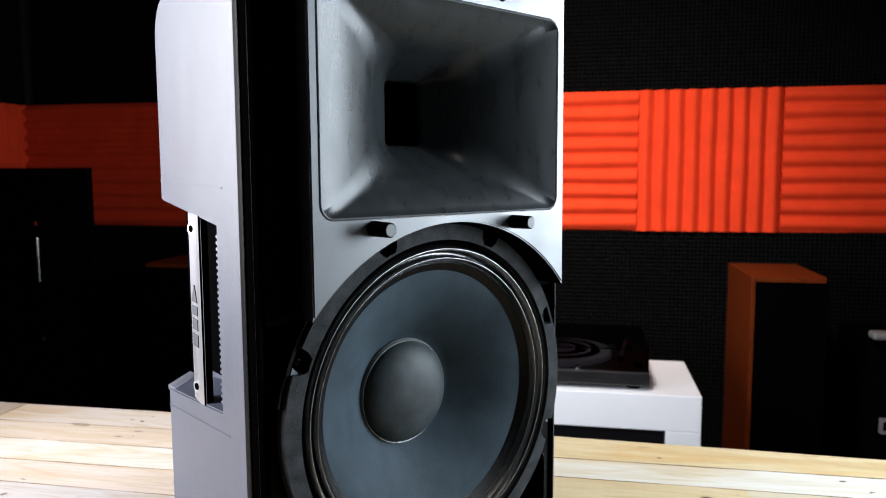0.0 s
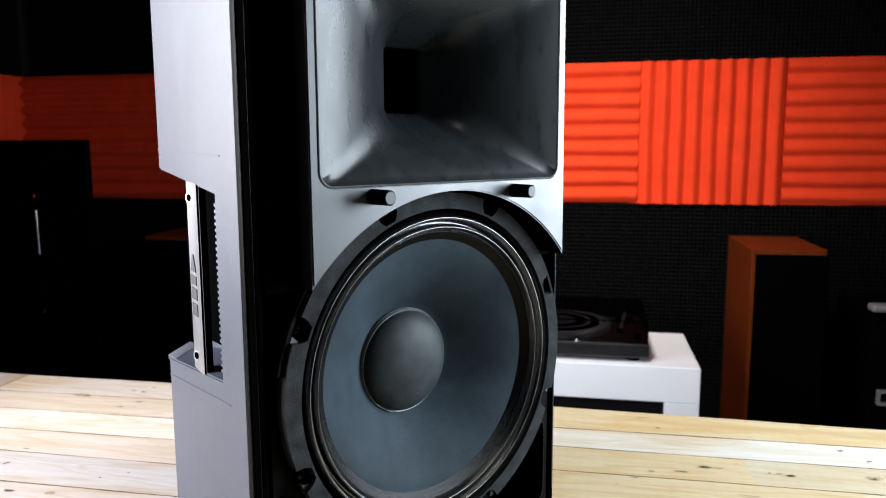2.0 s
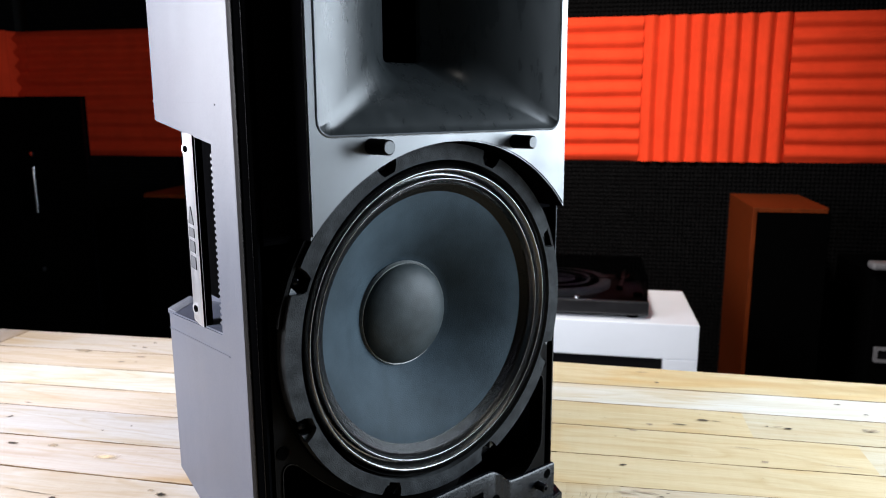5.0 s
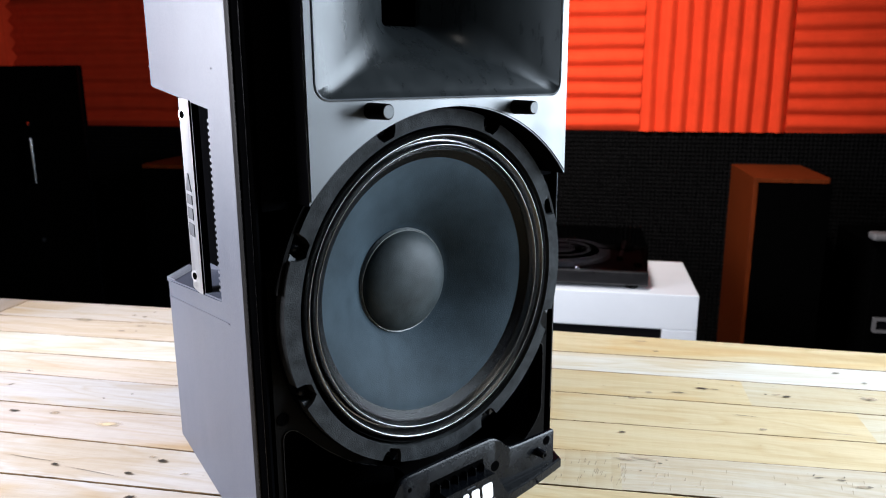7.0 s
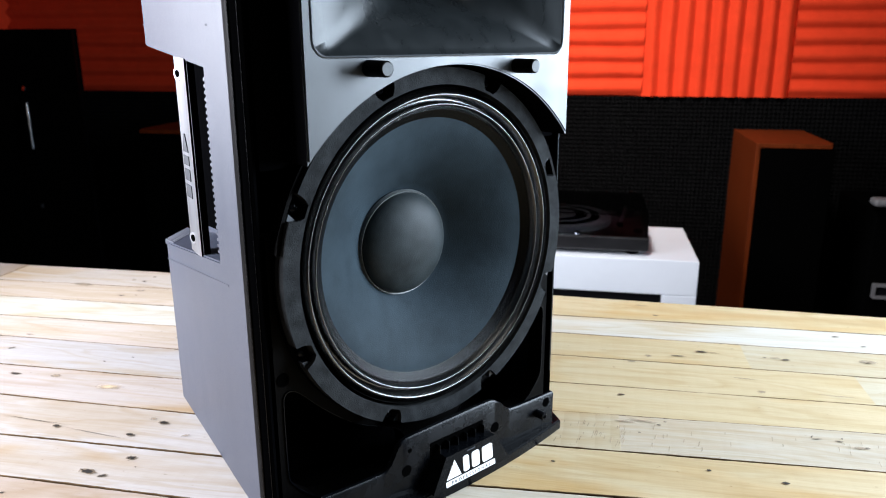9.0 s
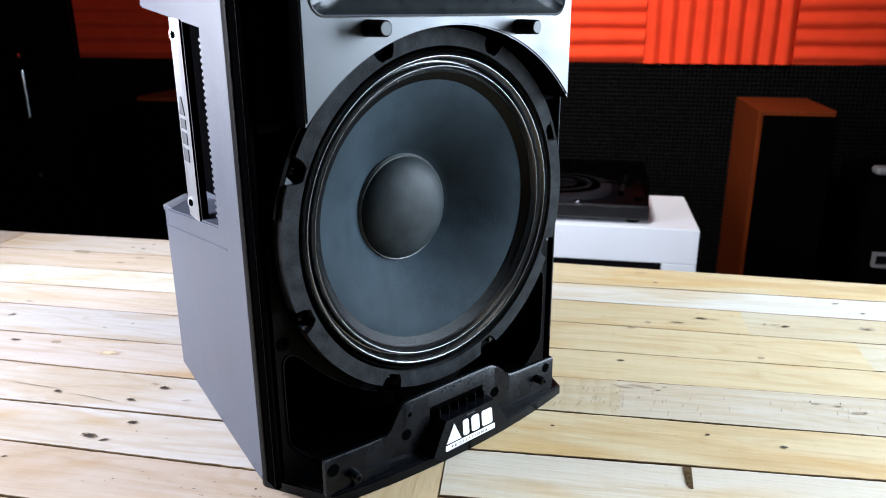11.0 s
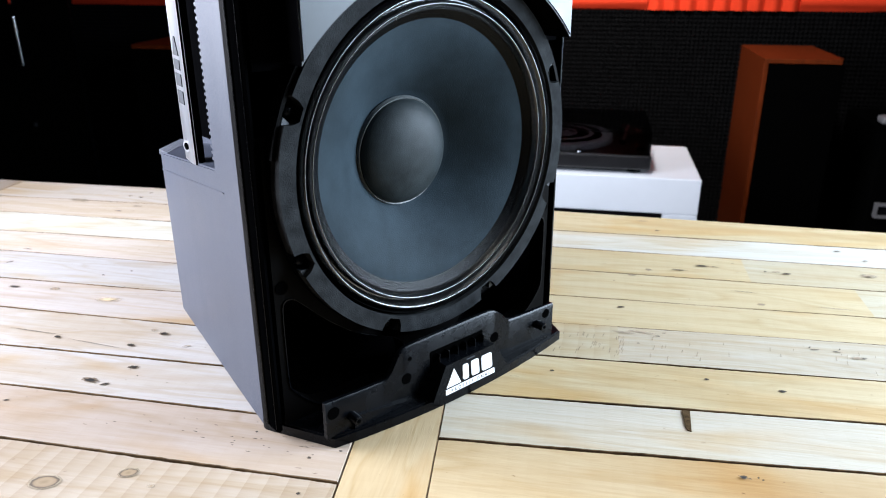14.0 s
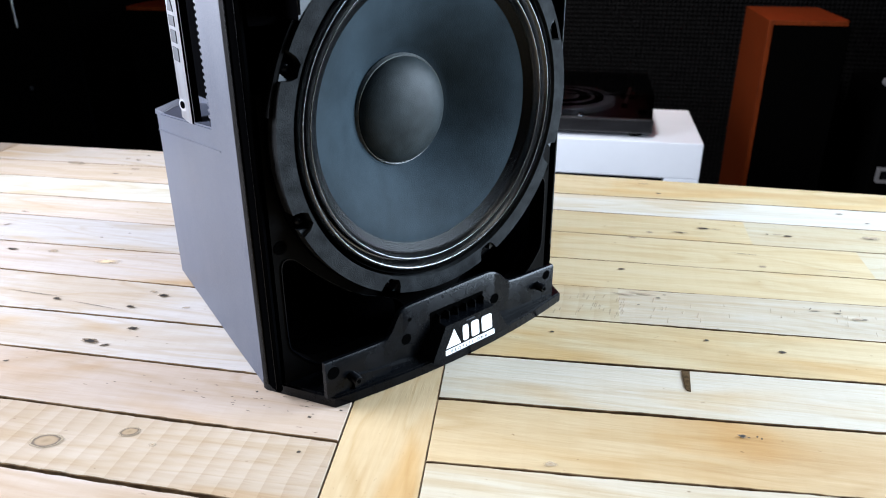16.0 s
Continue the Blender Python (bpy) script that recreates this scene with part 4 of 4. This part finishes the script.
part("side_panel", box(bx0, bx0 + 0.088, by0, by1, 0.06, bz - 0.0955, 0.002), WHITE, bench)
part("bottom_board", box(bx0 + 0.0885, bx1 - 0.0885, by0, by1, 0.06, 0.12, 0.002), WHITE, bench)
part("back_board", box(bx0 + 0.0885, bx1 - 0.0885, by1 - 0.01, by1, 0.121, bz - 0.0955), WHITE, bench)
part("glass_front", box(bx0 + 0.09, bx1 - 0.09, by0 + 0.006, by0 + 0.012, 0.122, bz - 0.097, 0.001), GLOSSBLACK, bench, "dark glass front pane")
for x in (bx0 + 0.05, bx1 - 0.05):
    for y in (by0 + 0.05, by1 - 0.05):
        part("foot", rod((x, y, 0), (x, y, 0.06), 0.02), MATTBLACK, bench)

# ---- turntable ----
tt = tagged(empty("turntable", pose(0, 0, 0)), "black record player with a smoked lid on the white bench", "turntable")
tx0, tx1, ty0, ty1 = -0.262, 0.170, 1.957, 2.272
part("plinth", box(tx0, tx1, ty0, ty1, bz + 0.012, bz + 0.050, 0.004), DECK, tt)
for x in (tx0 + 0.04, tx1 - 0.04):
    for y in (ty0 + 0.04, ty1 - 0.04):
        part("foot", rod((x, y, bz), (x, y, bz + 0.013), 0.018), MATTBLACK, tt)
pcx, pcy = -0.075, 2.130


def disc(prof, x, y, z, n=96):
    bm = bmesh.new()
    rings = []
    for r, h in prof:
        rings.append([bm.verts.new((x + r * math.cos(2 * math.pi * i / n), y + r * math.sin(2 * math.pi * i / n), z + h)) for i in range(n)])
    for a, b in zip(rings, rings[1:]):
        for i in range(n):
            bm.faces.new((a[i], a[(i + 1) % n], b[(i + 1) % n], b[i]))
    bm.faces.new(rings[0])
    bm.faces.new(rings[-1])
    return bm


platter = part("platter", disc([(0.150, 0.0), (0.150, 0.012), (0.147, 0.015), (0.120, 0.015), (0.120, 0.013)], pcx, pcy, bz + 0.050), PLATTER, tt, "grey platter rim", smooth=40)
part("slip_mat", disc([(0.119, 0.0), (0.119, 0.004), (0.118, 0.005), (0.085, 0.005), (0.083, 0.0055), (0.05, 0.0055)], pcx, pcy, bz + 0.062), MATTBLACK, platter)
part("mat_ring", disc([(0.094, 0.0), (0.094, 0.0012), (0.086, 0.0012), (0.086, 0.0)], pcx, pcy, bz + 0.0672), PLATTER, platter)
part("mat_ring", disc([(0.050, 0.0), (0.050, 0.0012), (0.044, 0.0012), (0.044, 0.0)], pcx, pcy, bz + 0.0677), PLATTER, platter)
part("spindle", rod((pcx, pcy, bz + 0.06), (pcx, pcy, bz + 0.082), 0.0035), CHROME, platter)
part("tonearm_base", disc([(0.026, 0), (0.026, 0.016), (0.022, 0.018)], 0.118, 2.215, bz + 0.050, 32), FASCIA, tt, smooth=40)
part("tonearm", rod((0.118, 2.215, bz + 0.074), (0.098, 2.03, bz + 0.072), 0.0045), ALU, tt)
part("headshell", box(0.088, 0.104, 2.005, 2.035, bz + 0.066, bz + 0.074, 0.002), MATTBLACK, tt)
# Dome added only so that the deck carries a bright glint.
part("glint_dome", disc([(0.0085, 0), (0.0082, 0.006), (0.0062, 0.0092), (0.0022, 0.0105)], -0.017, 1.9695, bz + 0.050, 24), CHROME, tt, "small chrome dome added for a bright glint", smooth=60)
part("start_knob", disc([(0.012, 0), (0.012, 0.008), (0.010, 0.010)], 0.145, 2.02, bz + 0.050, 24), FASCIA, tt, smooth=40)
X0, X1, V0, V1 = tx0 + 0.004, tx1 - 0.004, ty0 + 0.004, ty1 - 0.004
lid = part("dust_cover", box(X0, X1, V0, V1, bz + 0.108, bz + 0.111, 0.0008, seg=1), GLASS, tt, "smoked acrylic dust cover")
for args in ((X0, X1, V0, V0 + 0.003), (X0, X1, V1 - 0.003, V1), (X0, X0 + 0.003, V0 + 0.0035, V1 - 0.0035), (X1 - 0.003, X1, V0 + 0.0035, V1 - 0.0035)):
    part("cover_side", box(*args, bz + 0.051, bz + 0.1075, 0.0008, seg=1), GLASS, lid)


# ---- wooden floor loudspeakers ----
def floor_speaker(front):
    ob = tagged(empty("floor_loudspeaker", pose(0, 0, 0)), "teak veneered floor loudspeaker with a black cloth front", "loudspeaker", "pair of wooden floor loudspeakers")
    w, d, h = 0.212, 0.36, 0.86
    part("side_panel", box(0, 0.012, front, d, 0.0, h, 0.001), WOODVENEER, ob)
    part("side_panel", box(w - 0.012, w, 0.035, d, 0.0, h, 0.001), WOODVENEER, ob)
    part("top_panel", box(0.0122, w - 0.0122, 0, d, h - 0.012, h, 0.001), WOODVENEER, ob)
    part("bottom_panel", box(0.0122, w - 0.0122, 0, d, 0.0, 0.012, 0.001), WOODVENEER, ob)
    part("back_panel", box(0.0122, w - 0.0122, d - 0.02, d - 0.004, 0.0185, h - 0.0125), MATTBLACK, ob)
    part("grille", box(0.0130 if front == 0 else 0.0, w, 0.004, 0.03, 0.013, h - 0.013, 0.004), GRILLE, ob, "black cloth grille")
    return ob


floor_speaker(0.0).matrix_world = pose(0.470, 2.245, 0)
floor_speaker(0.035).matrix_world = pose(-1.489, 2.270, 0)

# ---- black panel by the side wall ----
cab = tagged(empty("tall_panel", pose(0, 0, 0)), "tall flat black panel with a chrome bar handle", "panel")
body = part("body", box(-2.225, -1.772, 2.400, 2.420, 0.03, 1.188, 0.003), MATTBLACK, cab)
part("edge_strip", box(-1.780, -1.7710, 2.3985, 2.3998, 0.03, 1.186), FASCIA, cab)
part("handle", rod((-1.978, 2.372, 0.770), (-1.978, 2.372, 0.935), 0.006), CHROME, body, "chrome bar handle")
for z in (0.785, 0.92):
    part("handle_post", rod((-1.978, 2.372, z), (-1.978, 2.402, z), 0.005), CHROME, body)
part("catch", box(-2.000, -1.988, 2.388, 2.402, 0.975, 0.990, 0.002), CHROME, body)
part("catch", box(-2.000, -1.991, 2.388, 2.402, 0.545, 0.56, 0.002), DECK, body)
for x in (-2.20, -1.80):
    part("foot", box(x - 0.02, x + 0.02, 2.33, 2.49, 0, 0.0295, 0.003), MATTBLACK, cab)

# ---- equipment rack ----
rack = tagged(empty("equipment_rack", pose(0, 0, 0)), "black equipment rack with a grey shelf and a small display", "rack")
part("body", box(0.835, 1.40, 2.32, 2.66, 0, 0.66, 0.004), MATTBLACK, rack)
part("shelf", box(0.815, 1.42, 2.285, 2.335, 0.680, 0.702, 0.008), GREYPAINT, rack)
part("upright", box(0.86, 0.90, 2.325, 2.333, 0.6605, 0.6795), MATTBLACK, rack)
part("upright", box(1.33, 1.37, 2.325, 2.333, 0.6605, 0.6795), MATTBLACK, rack)
disp = part("display_frame", extrude_loops([rounded(0.853, 0.998, 0.398, 0.443, 0.003), rounded(0.861, 0.990, 0.406, 0.435, 0.002)], 2.306, 2.3195, FRONT), GREYPAINT, rack, "grey display frame")
part("display_pane", box(0.8615, 0.9895, 2.314, 2.3185, 0.4065, 0.4345), GLOSSBLACK, disp)
